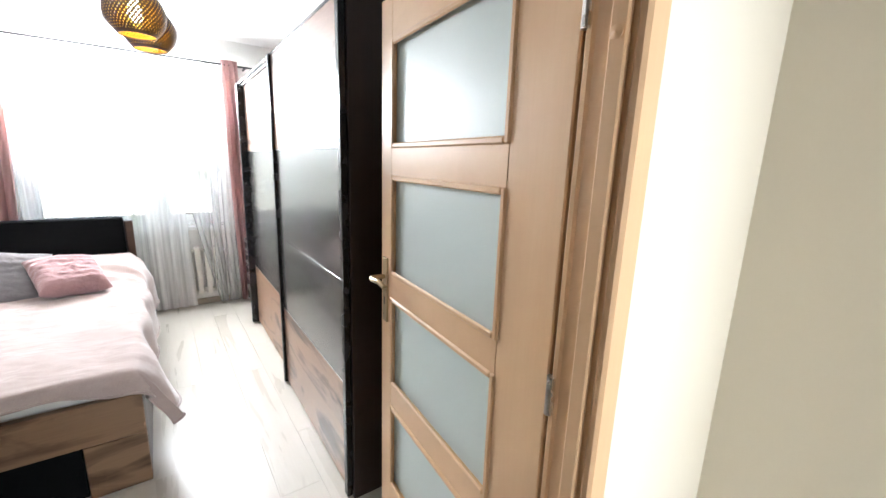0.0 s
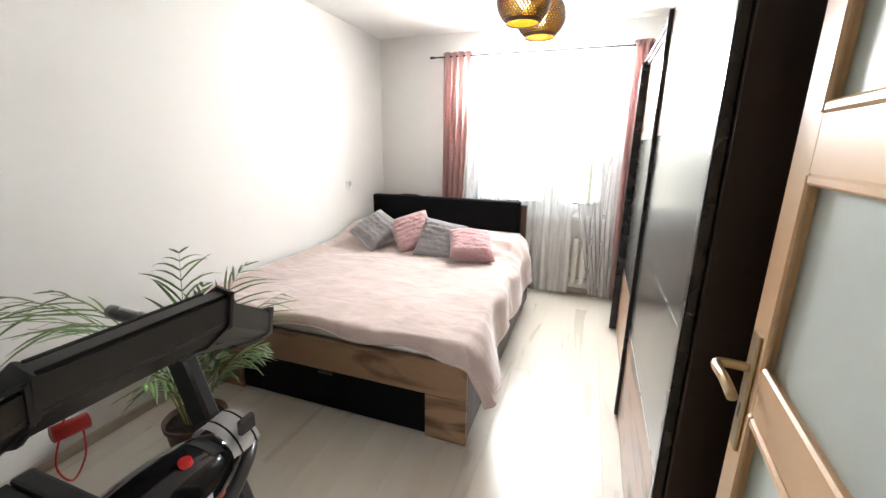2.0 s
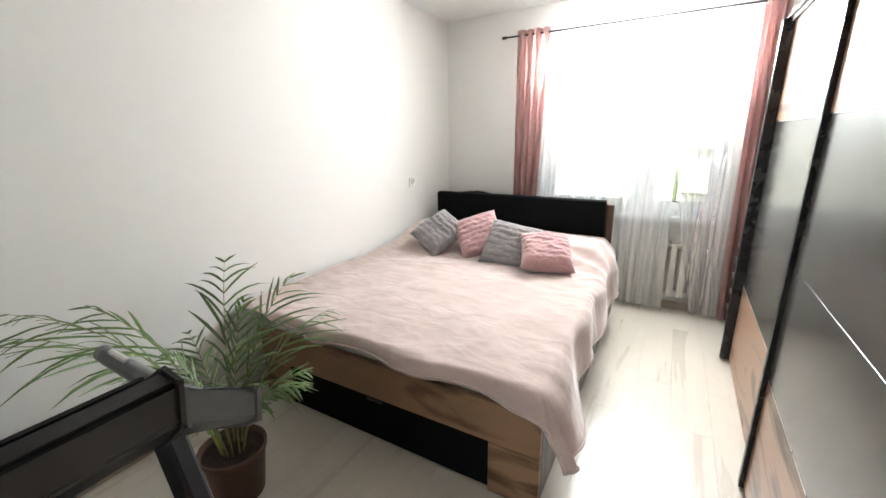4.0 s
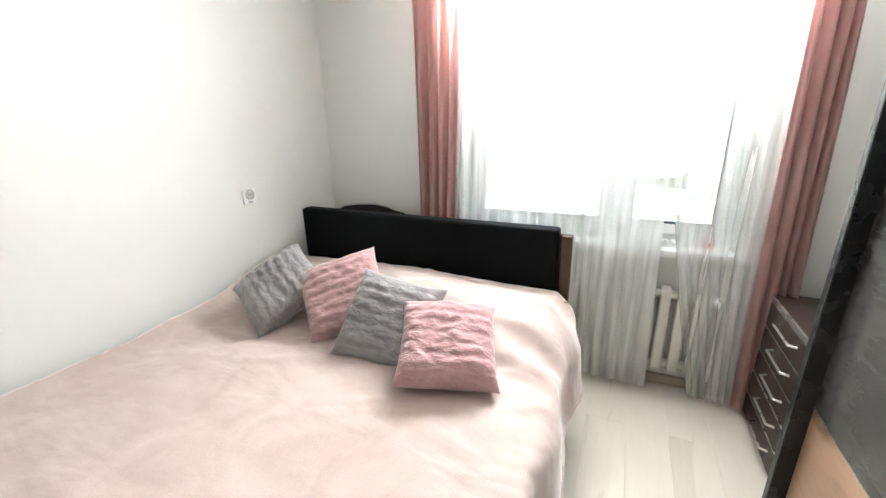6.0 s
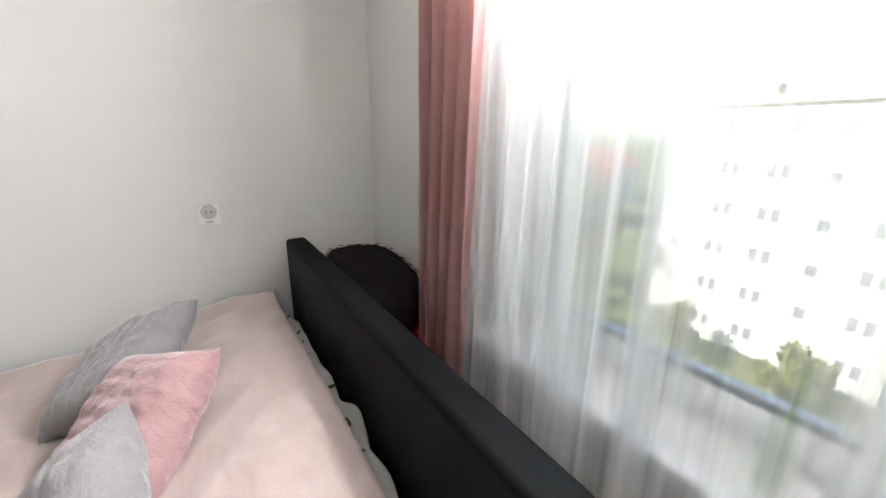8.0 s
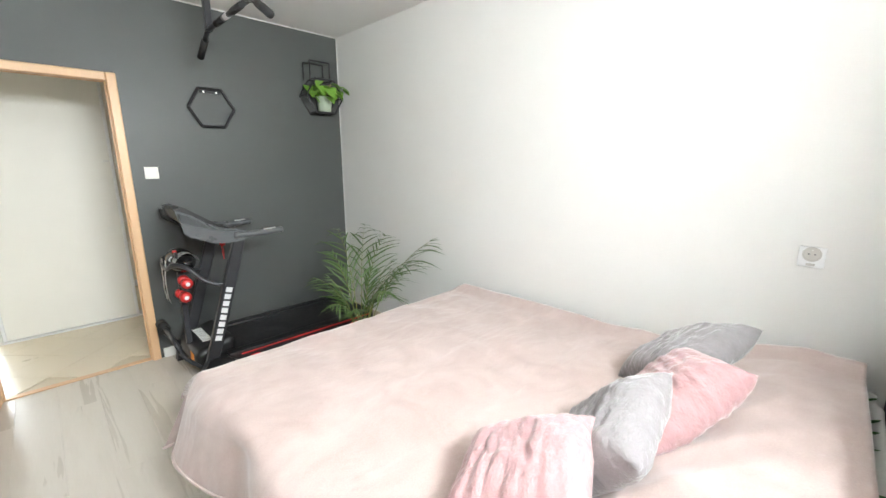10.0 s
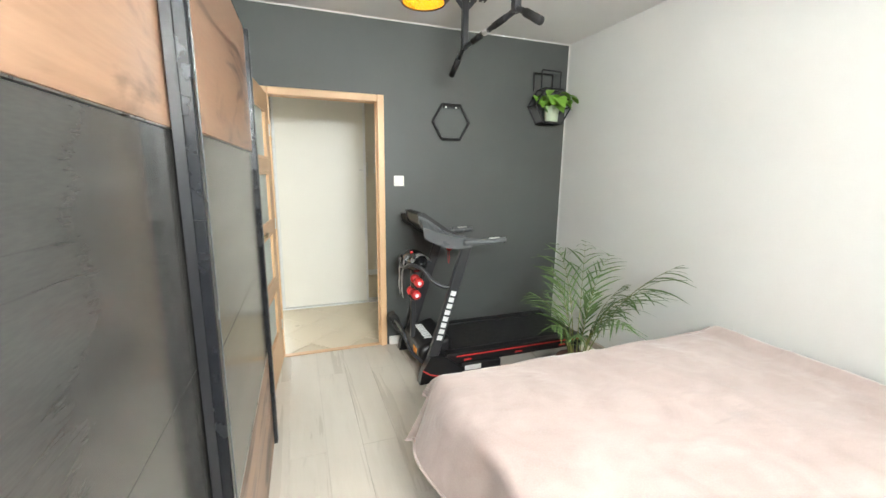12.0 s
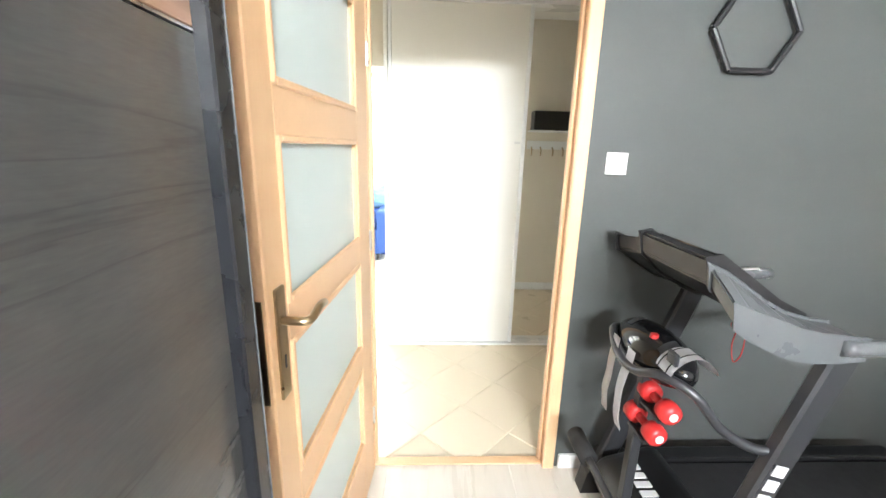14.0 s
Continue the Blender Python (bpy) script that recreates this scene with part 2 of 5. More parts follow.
let_through(M_CURTAIN, 0.46, (0.86, 0.64, 0.615))
M_SHEER = sheer_cloth("white voile", 0.30, 0.80)
M_SHEER_THIN = sheer_cloth("thin white voile", 0.26, 0.60)
M_GLASS = pane_glass("window glass")
M_PVC = material("white plastic frame", (0.84, 0.85, 0.85), (0.81, 0.82, 0.82), 0.3, 0, 3, 90, 0.02)
M_PLASTIC = material("white switch plastic", (0.82, 0.80, 0.75), rough=0.35, bump=0.02)
M_RADIATOR = material("white radiator enamel", (0.78, 0.76, 0.71), (0.73, 0.71, 0.66), 0.38, 0, 5, 60, 0.05)
M_CLOSET = material("white gloss laminate", (0.86, 0.85, 0.80), (0.84, 0.83, 0.78), 0.5, 0, 2, 90, 0.02, spec=0.35, rough_var=0.03)
M_STEEL = material("dark steel tube", (0.040, 0.041, 0.045), rough=0.32, metal=0.2, scale=14, bump=0.05)
M_RUBBER = material("black rubber", (0.013, 0.013, 0.013), rough=0.75, scale=20, fine=220, bump=0.3)
M_BELT = material("running belt", (0.012, 0.012, 0.013), (0.008, 0.008, 0.009), 0.6, 0, 30, 320, 0.35)
M_TMBLACK = material("black moulded plastic", (0.007, 0.007, 0.008), rough=0.40, scale=10, bump=0.06)
M_TMGLOSS = material("glossy black plastic", (0.008, 0.008, 0.009), rough=0.1, scale=8, bump=0.0, rough_var=0.04)
M_TMGREY = material("grey moulded plastic", (0.105, 0.111, 0.116), rough=0.3, scale=10, bump=0.06)
M_TMRED = material("red plastic", (0.62, 0.03, 0.03), rough=0.35, scale=10, bump=0.03)
M_WHITEPRINT = material("white print", (0.78, 0.78, 0.78), rough=0.5, bump=0)
M_TERRA = material("brown plastic pot", (0.10, 0.042, 0.025), (0.07, 0.03, 0.018), 0.45, 0, 8, 90, 0.1)
M_SOIL = material("potting soil", (0.045, 0.028, 0.018), (0.02, 0.012, 0.008), 0.95, 0, 30, 160, 1.0, bump_distance=0.02)
M_PALM = material("palm leaf", (0.105, 0.175, 0.05), (0.06, 0.11, 0.03), 0.5, 0, 10, 90, 0.15, (1, 1, 1), 0.6)
M_STEM = material("palm stem", (0.23, 0.24, 0.07), (0.15, 0.17, 0.05), 0.5, 0, 12, 90, 0.15)
M_POTHOS = material("bright pothos leaf", (0.22, 0.42, 0.05), (0.13, 0.29, 0.035), 0.4, 0, 14, 90, 0.12)
M_SAGE = material("pale green pot", (0.46, 0.55, 0.42), (0.42, 0.51, 0.38), 0.5, 0, 8, 90, 0.05)
M_SHADEOUT = material("bronze lampshade", (0.13, 0.095, 0.07), (0.10, 0.072, 0.052), 0.34, 0.8, 10, 120, 0.05)
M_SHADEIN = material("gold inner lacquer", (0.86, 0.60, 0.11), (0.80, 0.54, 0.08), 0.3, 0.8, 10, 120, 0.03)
M_BULB = glow("lit bulb", (1.0, 0.74, 0.40), 9.0)
M_BLUE = material("blue upholstery", (0.03, 0.075, 0.26), (0.02, 0.055, 0.2), 0.85, 0, 8, 220, 0.4)
M_LTBLUE = material("light blue cushion", (0.24, 0.42, 0.62), rough=0.9, fine=220, bump=0.3)
M_FACADE = material("pale rendered panel", (0.62, 0.60, 0.55), (0.55, 0.53, 0.48), 0.9, 0, 0.3, 4, 0.1)
M_FACADE2 = material("beige rendered panel", (0.50, 0.44, 0.34), (0.44, 0.38, 0.29), 0.9, 0, 0.3, 4, 0.1)
M_DARKWIN = material("dark far pane", (0.27, 0.28, 0.29), rough=0.12, bump=0)
M_ROOFTILE = material("orange roof tile", (0.42, 0.14, 0.07), (0.34, 0.11, 0.06), 0.8, 0, 0.6, 8, 0.3)
M_GRASS = material("lawn", (0.15, 0.165, 0.06), (0.10, 0.12, 0.04), 0.95, 0, 0.15, 3, 0.5, bump_distance=0.05)
M_ASPHALT = material("asphalt", (0.055, 0.055, 0.055), rough=0.9, scale=0.4, fine=12, bump=0.2)
M_FOLIAGE = material("tree foliage", (0.20, 0.20, 0.045), (0.12, 0.13, 0.03), 0.8, 0, 0.9, 9, 0.3)
M_BARK = material("bark", (0.10, 0.075, 0.05), rough=0.95, scale=4, bump=0.5)


def add_veins(m, scale, darkness):
    """Thin dark grain lines that run the length of a laminate panel."""
    nt = m.node_tree
    bsdf = nt.nodes["Principled BSDF"]
    src = bsdf.inputs["Base Color"].links[0].from_socket
    tc = nt.nodes.new("ShaderNodeTexCoord")
    mp = nt.nodes.new("ShaderNodeMapping")
    mp.inputs["Scale"].default_value = scale
    mp.inputs["Rotation"].default_value = (radians(2), 0, 0)
    ns = nt.nodes.new("ShaderNodeTexNoise")
    ns.inputs["Scale"].default_value, ns.inputs["Detail"].default_value, ns.inputs["Distortion"].default_value = 1.0, 4, 0.25
    rp = nt.nodes.new("ShaderNodeValToRGB")
    els = rp.color_ramp.elements
    els[0].position, els[0].color = 0.0, (0, 0, 0, 1)
    els[1].position, els[1].color = 1.0, (0, 0, 0, 1)
    for pos, v in ((0.60, 0), (0.625, 1), (0.632, 0.2), (0.67, 0)):
        e = els.new(pos)
        e.color = (v, v, v, 1)
    mx = nt.nodes.new("ShaderNodeMixRGB")
    mx.blend_type = "MULTIPLY"
    mx.inputs["Color2"].default_value = (darkness, darkness, darkness, 1)
    socket_link(nt, tc.outputs["Object"], mp.inputs["Vector"])
    socket_link(nt, mp.outputs[0], ns.inputs["Vector"])
    socket_link(nt, ns.outputs["Fac"], rp.inputs["Fac"])
    socket_link(nt, rp.outputs["Color"], mx.inputs["Fac"])
    socket_link(nt, src, mx.inputs["Color1"])
    socket_link(nt, mx.outputs[0], bsdf.inputs["Base Color"])


add_veins(M_SLATE, (1, 0.9, 13.0), 0.80)


def add_wrinkles(m, scale, strength, distance):
    """Soft rumples over the fine grain of a cloth."""
    nt = m.node_tree
    bsdf = nt.nodes["Principled BSDF"]
    tc = nt.nodes.new("ShaderNodeTexCoord")
    mp = nt.nodes.new("ShaderNodeMapping")
    mp.inputs["Scale"].default_value = scale
    mp.inputs["Rotation"].default_value = (0, 0, radians(32))
    ns = nt.nodes.new("ShaderNodeTexNoise")
    ns.inputs["Scale"].default_value, ns.inputs["Detail"].default_value, ns.inputs["Distortion"].default_value = 1.0, 3, 0.3
    ridge = nt.nodes.new("ShaderNodeMapRange")
    ridge.interpolation_type = "SMOOTHSTEP"
    ridge.inputs["From Min"].default_value, ridge.inputs["From Max"].default_value = 0.38, 0.66
    bp = nt.nodes.new("ShaderNodeBump")
    bp.inputs["Strength"].default_value, bp.inputs["Distance"].default_value = strength, distance
    socket_link(nt, tc.outputs["Object"], mp.inputs["Vector"])
    socket_link(nt, mp.outputs[0], ns.inputs["Vector"])
    socket_link(nt, ns.outputs["Fac"], ridge.inputs["Value"])
    socket_link(nt, ridge.outputs[0], bp.inputs["Height"])
    socket_link(nt, bsdf.inputs["Normal"].links[0].from_socket, bp.inputs["Normal"])
    socket_link(nt, bp.outputs[0], bsdf.inputs["Normal"])


add_wrinkles(M_SPREAD, (2.6, 5.2, 2.6), 0.24, 0.03)
add_wrinkles(M_PINKFUR, (12, 22, 12), 0.34, 0.014)
add_wrinkles(M_GREYFUR, (12, 22, 12), 0.34, 0.014)
M_WELL = material("grey socket well", (0.55, 0.535, 0.50), rough=0.4, bump=0.02)
M_MIRROR = material("mirror", (0.9, 0.9, 0.88), (0.9, 0.9, 0.88), 0.02, 1.0, bump=0, rough_var=0.0)


# ---- mesh helpers ----
def mesh_of(name, bm, mat, smooth=False):
    me = bpy.data.meshes.new(name)
    bmesh.ops.recalc_face_normals(bm, faces=bm.faces)
    bm.to_mesh(me)
    bm.free()
    if mat:
        me.materials.append(mat)
    if smooth:
        me.polygons.foreach_set("use_smooth", [True] * len(me.polygons))
    return me


def part(name, bm, mat, parent, label="", smooth=False):
    ob = new(name, mesh_of(name, bm, mat, smooth))
    ob.parent = parent
    if label:
        ob["label"] = label
    return ob


def single(name, bm, mat, label, category, group="", kind="", smooth=False, m=None):
    ob = new(name, mesh_of(name, bm, mat, smooth))
    if m is not None:
        ob.matrix_world = m
    return tagged(ob, label, category, group, kind)


def thing(name, m, label, category, group="", kind=""):
    ob = new(name)
    ob.empty_display_size = 0.1
    ob.matrix_world = m
    return tagged(ob, label, category, group, kind)


def box(x0, y0, z0, x1, y1, z1, bevel=0.0, bm=None, m=None, seg=1):
    """A block between two corners, with rounded edges."""
    own = bmesh.new()
    r = bmesh.ops.create_cube(own, size=1)
    bmesh.ops.transform(own, matrix=Matrix.Translation(((x0 + x1) / 2, (y0 + y1) / 2, (z0 + z1) / 2)) @ Matrix.Diagonal((abs(x1 - x0), abs(y1 - y0), abs(z1 - z0), 1)), verts=own.verts)
    if bevel:
        bmesh.ops.bevel(own, geom=own.edges[:], offset=bevel, segments=seg, affect="EDGES", profile=0.6)
    if m is not None:
        bmesh.ops.transform(own, matrix=m, verts=own.verts)
    if bm is None:
        return own
    return merge(bm, own)


def merge(bm, other):
    table = [bm.verts.new(v.co) for v in other.verts]
    other.verts.index_update()
    for f in other.faces:
        try:
            bm.faces.new([table[v.index] for v in f.verts])
        except ValueError:
            pass
    other.free()
    return bm


def tube(points, radius, sides=10, bm=None, closed=False, taper=None):
    """A pipe along a line of points; taper gives a radius factor for each."""
    bm = bm or bmesh.new()
    pts = [Vector(p) for p in points]
    rings, n = [], len(pts)
    up = Vector((0, 0, 1))
    side = None
    for i, p in enumerate(pts):
        a = pts[i - 1] if (i > 0 or closed) else p
        b = pts[(i + 1) % n] if (i < n - 1 or closed) else p
        d = (b - a).normalized()
        if side is None:
            side = d.cross(up if abs(d.z) < 0.9 else Vector((1, 0, 0))).normalized()
        side = (side - d * side.dot(d)).normalized()
        other = d.cross(side)
        r = radius * (taper[i] if taper else 1)
        rings.append([bm.verts.new(p + r * (math.cos(2 * math.pi * k / sides) * side + math.sin(2 * math.pi * k / sides) * other)) for k in range(sides)])
    for i in range(n if closed else n - 1):
        q, s = rings[i], rings[(i + 1) % n]
        for k in range(sides):
            bm.faces.new((q[k], q[(k + 1) % sides], s[(k + 1) % sides], s[k]))
    if not closed:
        bm.faces.new(rings[0][::-1])
        bm.faces.new(rings[-1])
    return bm


def smooth_line(points, steps=6):
    """A Catmull-Rom line through points."""
    p = [Vector(q) for q in points]
    p = [2 * p[0] - p[1], *p, 2 * p[-1] - p[-2]]
    out = []
    for i in range(1, len(p) - 2):
        for s in range(steps):
            t = s / steps
            a, b, c, d = p[i - 1:i + 3]
            out.append(0.5 * ((2 * b) + (c - a) * t + (2 * a - 5 * b + 4 * c - d) * t * t + (3 * b - a - 3 * c + d) * t ** 3))
    out.append(p[-2])
    return out


def lathe(profile, sides=32, bm=None, centre=(0, 0, 0)):
    """A turned body from (radius, height) pairs."""
    bm = bm or bmesh.new()
    c = Vector(centre)
    rings = []
    for r, z in profile:
        if r < 1e-5:
            rings.append([bm.verts.new(c + Vector((0, 0, z)))])
        else:
            rings.append([bm.verts.new(c + Vector((r * math.cos(2 * math.pi * k / sides), r * math.sin(2 * math.pi * k / sides), z))) for k in range(sides)])
    for q, s in zip(rings, rings[1:]):
        for k in range(sides):
            j = (k + 1) % sides
            loop = [q[k % len(q)], q[j % len(q)], s[j % len(s)], s[k % len(s)]]
            seen = []
            for v in loop:
                if v not in seen:
                    seen.append(v)
            if len(seen) > 2:
                bm.faces.new(seen)
    return bm


def sheet(rows):
    """A grid of quads from rows of points."""
    bm = bmesh.new()
    vs = [[bm.verts.new(p) for p in row] for row in rows]
    for a, b in zip(vs, vs[1:]):
        for k in range(len(a) - 1):
            bm.faces.new((a[k], a[k + 1], b[k + 1], b[k]))
    return bm


def outline(points, depth, axis="y"):
    """A flat outline given in two coordinates, pushed out along the third."""
    bm = bmesh.new()
    place = {"y": lambda a, b, d: (a, d, b), "x": lambda a, b, d: (d, a, b), "z": lambda a, b, d: (a, b, d)}[axis]
    front = [bm.verts.new(place(a, b, 0)) for a, b in points]
    back = [bm.verts.new(place(a, b, depth)) for a, b in points]
    bm.faces.new(front)
    bm.faces.new(back[::-1])
    for k in range(len(points)):
        j = (k + 1) % len(points)
        bm.faces.new((front[k], front[j], back[j], back[k]))
    return bm


def wobble(x, y, z, scale=1.0):
    return noise.noise(Vector((x * scale, y * scale, z * scale)))


# ---- the rooms ----
RX, RY, RZ = 3.20, 4.28, 2.63
DX0, DX1, DZ = 1.752, 2.548, 2.030          # clear door opening
WX0, WX1, WZ0, WZ1 = 1.03, 2.52, 0.84, 2.30  # window opening
HY = -1.24                                  # hall closet front


def structure(name, bm, mat, label, category):
    return single(name, bm, mat, label, category, kind="structure")


structure("wall_west", box(-0.2, -0.07, 0, 0, RY + 0.3, RZ), M_WHITE, "white painted plaster wall beside the bed", "wall")
structure("wall_east", box(RX, 0.0, 0, RX + 0.2, RY + 0.3, RZ), M_WHITE, "white painted plaster wall behind the wardrobe", "wall")


def wall_with_opening(name, x0, x1, y0, y1, ox0, ox1, oz0, oz1, mat, label, top):
    bm = box(x0, y0, 0, ox0, y1, top)
    box(ox1, y0, 0, x1, y1, top, bm=bm)
    box(ox0, y0, oz1, ox1, y1, top, bm=bm)
    if oz0 > 0:
        box(ox0, y0, 0, ox1, y1, oz0, bm=bm)
    return structure(name, bm, mat, label, "wall")


wall_with_opening("wall_north", 0, RX, RY, RY + 0.3, WX0, WX1, WZ0, WZ1, M_WHITE, "white painted plaster wall around the window", RZ)
wall_with_opening("wall_south", 0, RX, -0.033, 0, DX0 - 0.03, DX1 + 0.03, 0, DZ + 0.03, M_BLACK, "matte charcoal painted accent wall with the doorway", RZ)
wall_with_opening("wall_hall", 0, 3.12, -0.07, -0.035, DX0 - 0.03, DX1 + 0.03, 0, DZ + 0.03, M_CREAM, "cream painted hall side of the bedroom wall", RZ)
structure("ceiling", box(-0.2, -0.033, RZ, RX + 0.2, RY + 0.3, RZ + 0.15), M_CEIL, "white painted flat ceiling", "ceiling")

# white bead where the dark wall meets ceiling and side wall
bm = box(0.002, 0.0, RZ - 0.006, RX, 0.006, RZ)
box(0.0, 0.0, 0.06, 0.006, 0.006, RZ - 0.006, bm=bm)
structure("trim", bm, M_WHITE, "thin white paint bead along the dark wall", "trim")

# baseboards of laminate
def baseboard(name, x0, y0, x1, y1, mat, label, h=0.06):
    return structure(name, box(x0, y0, 0, x1, y1, h, 0.004), mat, label, "baseboard")


M_BASE = wood("grey oak baseboard", (0.50, 0.43, 0.36), (0.38, 0.32, 0.26), "y", 1.0, 0.5, False, 0.6, 0.06)
baseboard("baseboard_west", 0.0, 0.02, 0.018, RY, M_BASE, "grey oak laminate baseboard on the white wall")
baseboard("baseboard_north", 0.02, RY - 0.018, RX, RY, M_BASE, "grey oak laminate baseboard under the window")
baseboard("baseboard_south", 0.02, 0.0, DX0 - 0.07, 0.018, M_WHITE, "white baseboard on the charcoal wall", 0.075)


# ---- doorway ----
def door_frame():
    t = thing("door_frame", pose(0, 0, 0), "beech veneer door frame in the charcoal wall", "door frame", kind="structure")
    for x0, x1, nm in ((DX0 - 0.03, DX0, "jamb"), (DX1, DX1 + 0.03, "jamb")):
        part(nm, box(x0, -0.078, 0, x1, 0.012, DZ + 0.03, 0.003), M_BEECH, t)
    part("head", box(DX0, -0.078, DZ, DX1, 0.012, DZ + 0.03, 0.003), M_BEECH, t)
    for y0, y1 in ((0.0, 0.016), (-0.088, -0.07)):
        part("architrave", box(DX0 - 0.05, y0, 0, DX0 + 0.005, y1 + 0.004, DZ + 0.05, 0.006), M_BEECH, t)
        part("architrave", box(DX1 - 0.005, y0, 0, DX1 + 0.05, y1 + 0.004, DZ + 0.05, 0.006), M_BEECH, t)
        part("architrave", box(DX0 + 0.005, y0, DZ - 0.005, DX1 - 0.005, y1 + 0.003, DZ + 0.05, 0.006), M_BEECH, t)
    part("door_stop", box(DX0, -0.06, 0, DX0 + 0.013, -0.03, DZ, 0.003), M_BEECH, t)
    part("door_stop", box(DX1 - 0.013, -0.06, 0, DX1, -0.03, DZ, 0.003), M_BEECH, t)
    part("threshold", box(DX0, -0.06, 0, DX1, -0.01, 0.008, 0.003), M_BEECH_X, t, "pale wooden threshold strip")
    for z in (0.3, 1.1, 1.78):
        part("hinge", tube([(DX1 - 0.004, 0.018, z - 0.04), (DX1 - 0.004, 0.018, z + 0.04)], 0.008), M_ALU, t, "steel barrel hinge")
    part("strike_cap", lathe([(0, 0.0), (0.009, 0.0), (0.011, 0.004), (0, 0.007)], 16, centre=(0, 0, 0)), M_BEECH, t).matrix_local = pose(DX1 - 0.013, -0.045, 1.72, 0, -90, 0)
    return t


door_frame()


def glazed_door():
    """A leaf hinged at its local origin; x runs along the leaf, y is its thickness, the seen face is y = 0.04."""
    W, H, T = 0.844, 2.02, 0.040
    t = thing("door_1", Matrix.Translation((DX1 + 0.037, 0.024, 0.008)) @ pose(0, 0, 0, 0, 0, 85.2), "open beech interior door with four frosted glass panes", "door", kind="structure")
    px0, px1 = 0.160, 0.755
    zs = [(0.285, 0.62), (0.715, 1.045), (1.135, 1.47), (1.565, 1.885)]
    part("stile", box(0, 0, 0, px0, T, H, 0.003), M_BEECH, t)
    part("stile", box(px1, 0, 0, W, T, H, 0.003), M_BEECH, t)
    edges = [0] + [v for z in zs for v in z] + [H]
    for z0, z1 in zip(edges[::2], edges[1::2]):
        part("rail", box(px0, 0, z0, px1, T, z1), M_BEECH_X, t)
    for z0, z1 in zs:
        part("pane", box(px0, 0.016, z0, px1, 0.024, z1), M_FROST, t, "satin frosted glass pane")
        for y0, y1 in ((T - 0.004, T + 0.006), (-0.006, 0.004)):
            bm = box(px0 - 0.004, y0, z0 - 0.004, px0 + 0.013, y1, z1 + 0.004, 0.004)
            box(px1 - 0.013, y0, z0 - 0.004, px1 + 0.004, y1, z1 + 0.004, 0.004, bm=bm)
            box(px0 + 0.013, y0, z0 - 0.004, px1 - 0.013, y1, z0 + 0.013, 0.004, bm=bm)
            box(px0 + 0.013, y0, z1 - 0.013, px1 - 0.013, y1, z1 + 0.004, 0.004, bm=bm)
            part("bead", bm, M_BEECH, t)
    hx, hz = 0.800, 1.07
    for sgn, y in ((1, T), (-1, 0)):
        ya = y + sgn * 0.007
        plate = part("handle_plate", box(hx - 0.019, min(y, ya), hz - 0.125, hx + 0.019, max(y, ya), hz + 0.115, 0.003, seg=2), M_BRASS, t, "aged brass handle plate")
        part("handle", tube(smooth_line([(hx, y, hz + 0.045), (hx, y + sgn * 0.05, hz + 0.045), (hx - 0.02, y + sgn * 0.06, hz + 0.045), (hx - 0.07, y + sgn * 0.058, hz + 0.05), (hx - 0.115, y + sgn * 0.052, hz + 0.04)], 5), 0.009, 12), M_BRASS, plate, smooth=True)
        part("keyhole", box(hx - 0.004, min(ya, ya + sgn * 0.001), hz - 0.06, hx + 0.004, max(ya, ya + sgn * 0.001), hz - 0.03, 0.0005), M_BLKMETAL, plate)
    part("lock_plate", box(W - 0.001, 0.009, hz - 0.12, W + 0.002, 0.031, hz + 0.10, 0.0005), M_BRASS, t)
    return t


glazed_door()


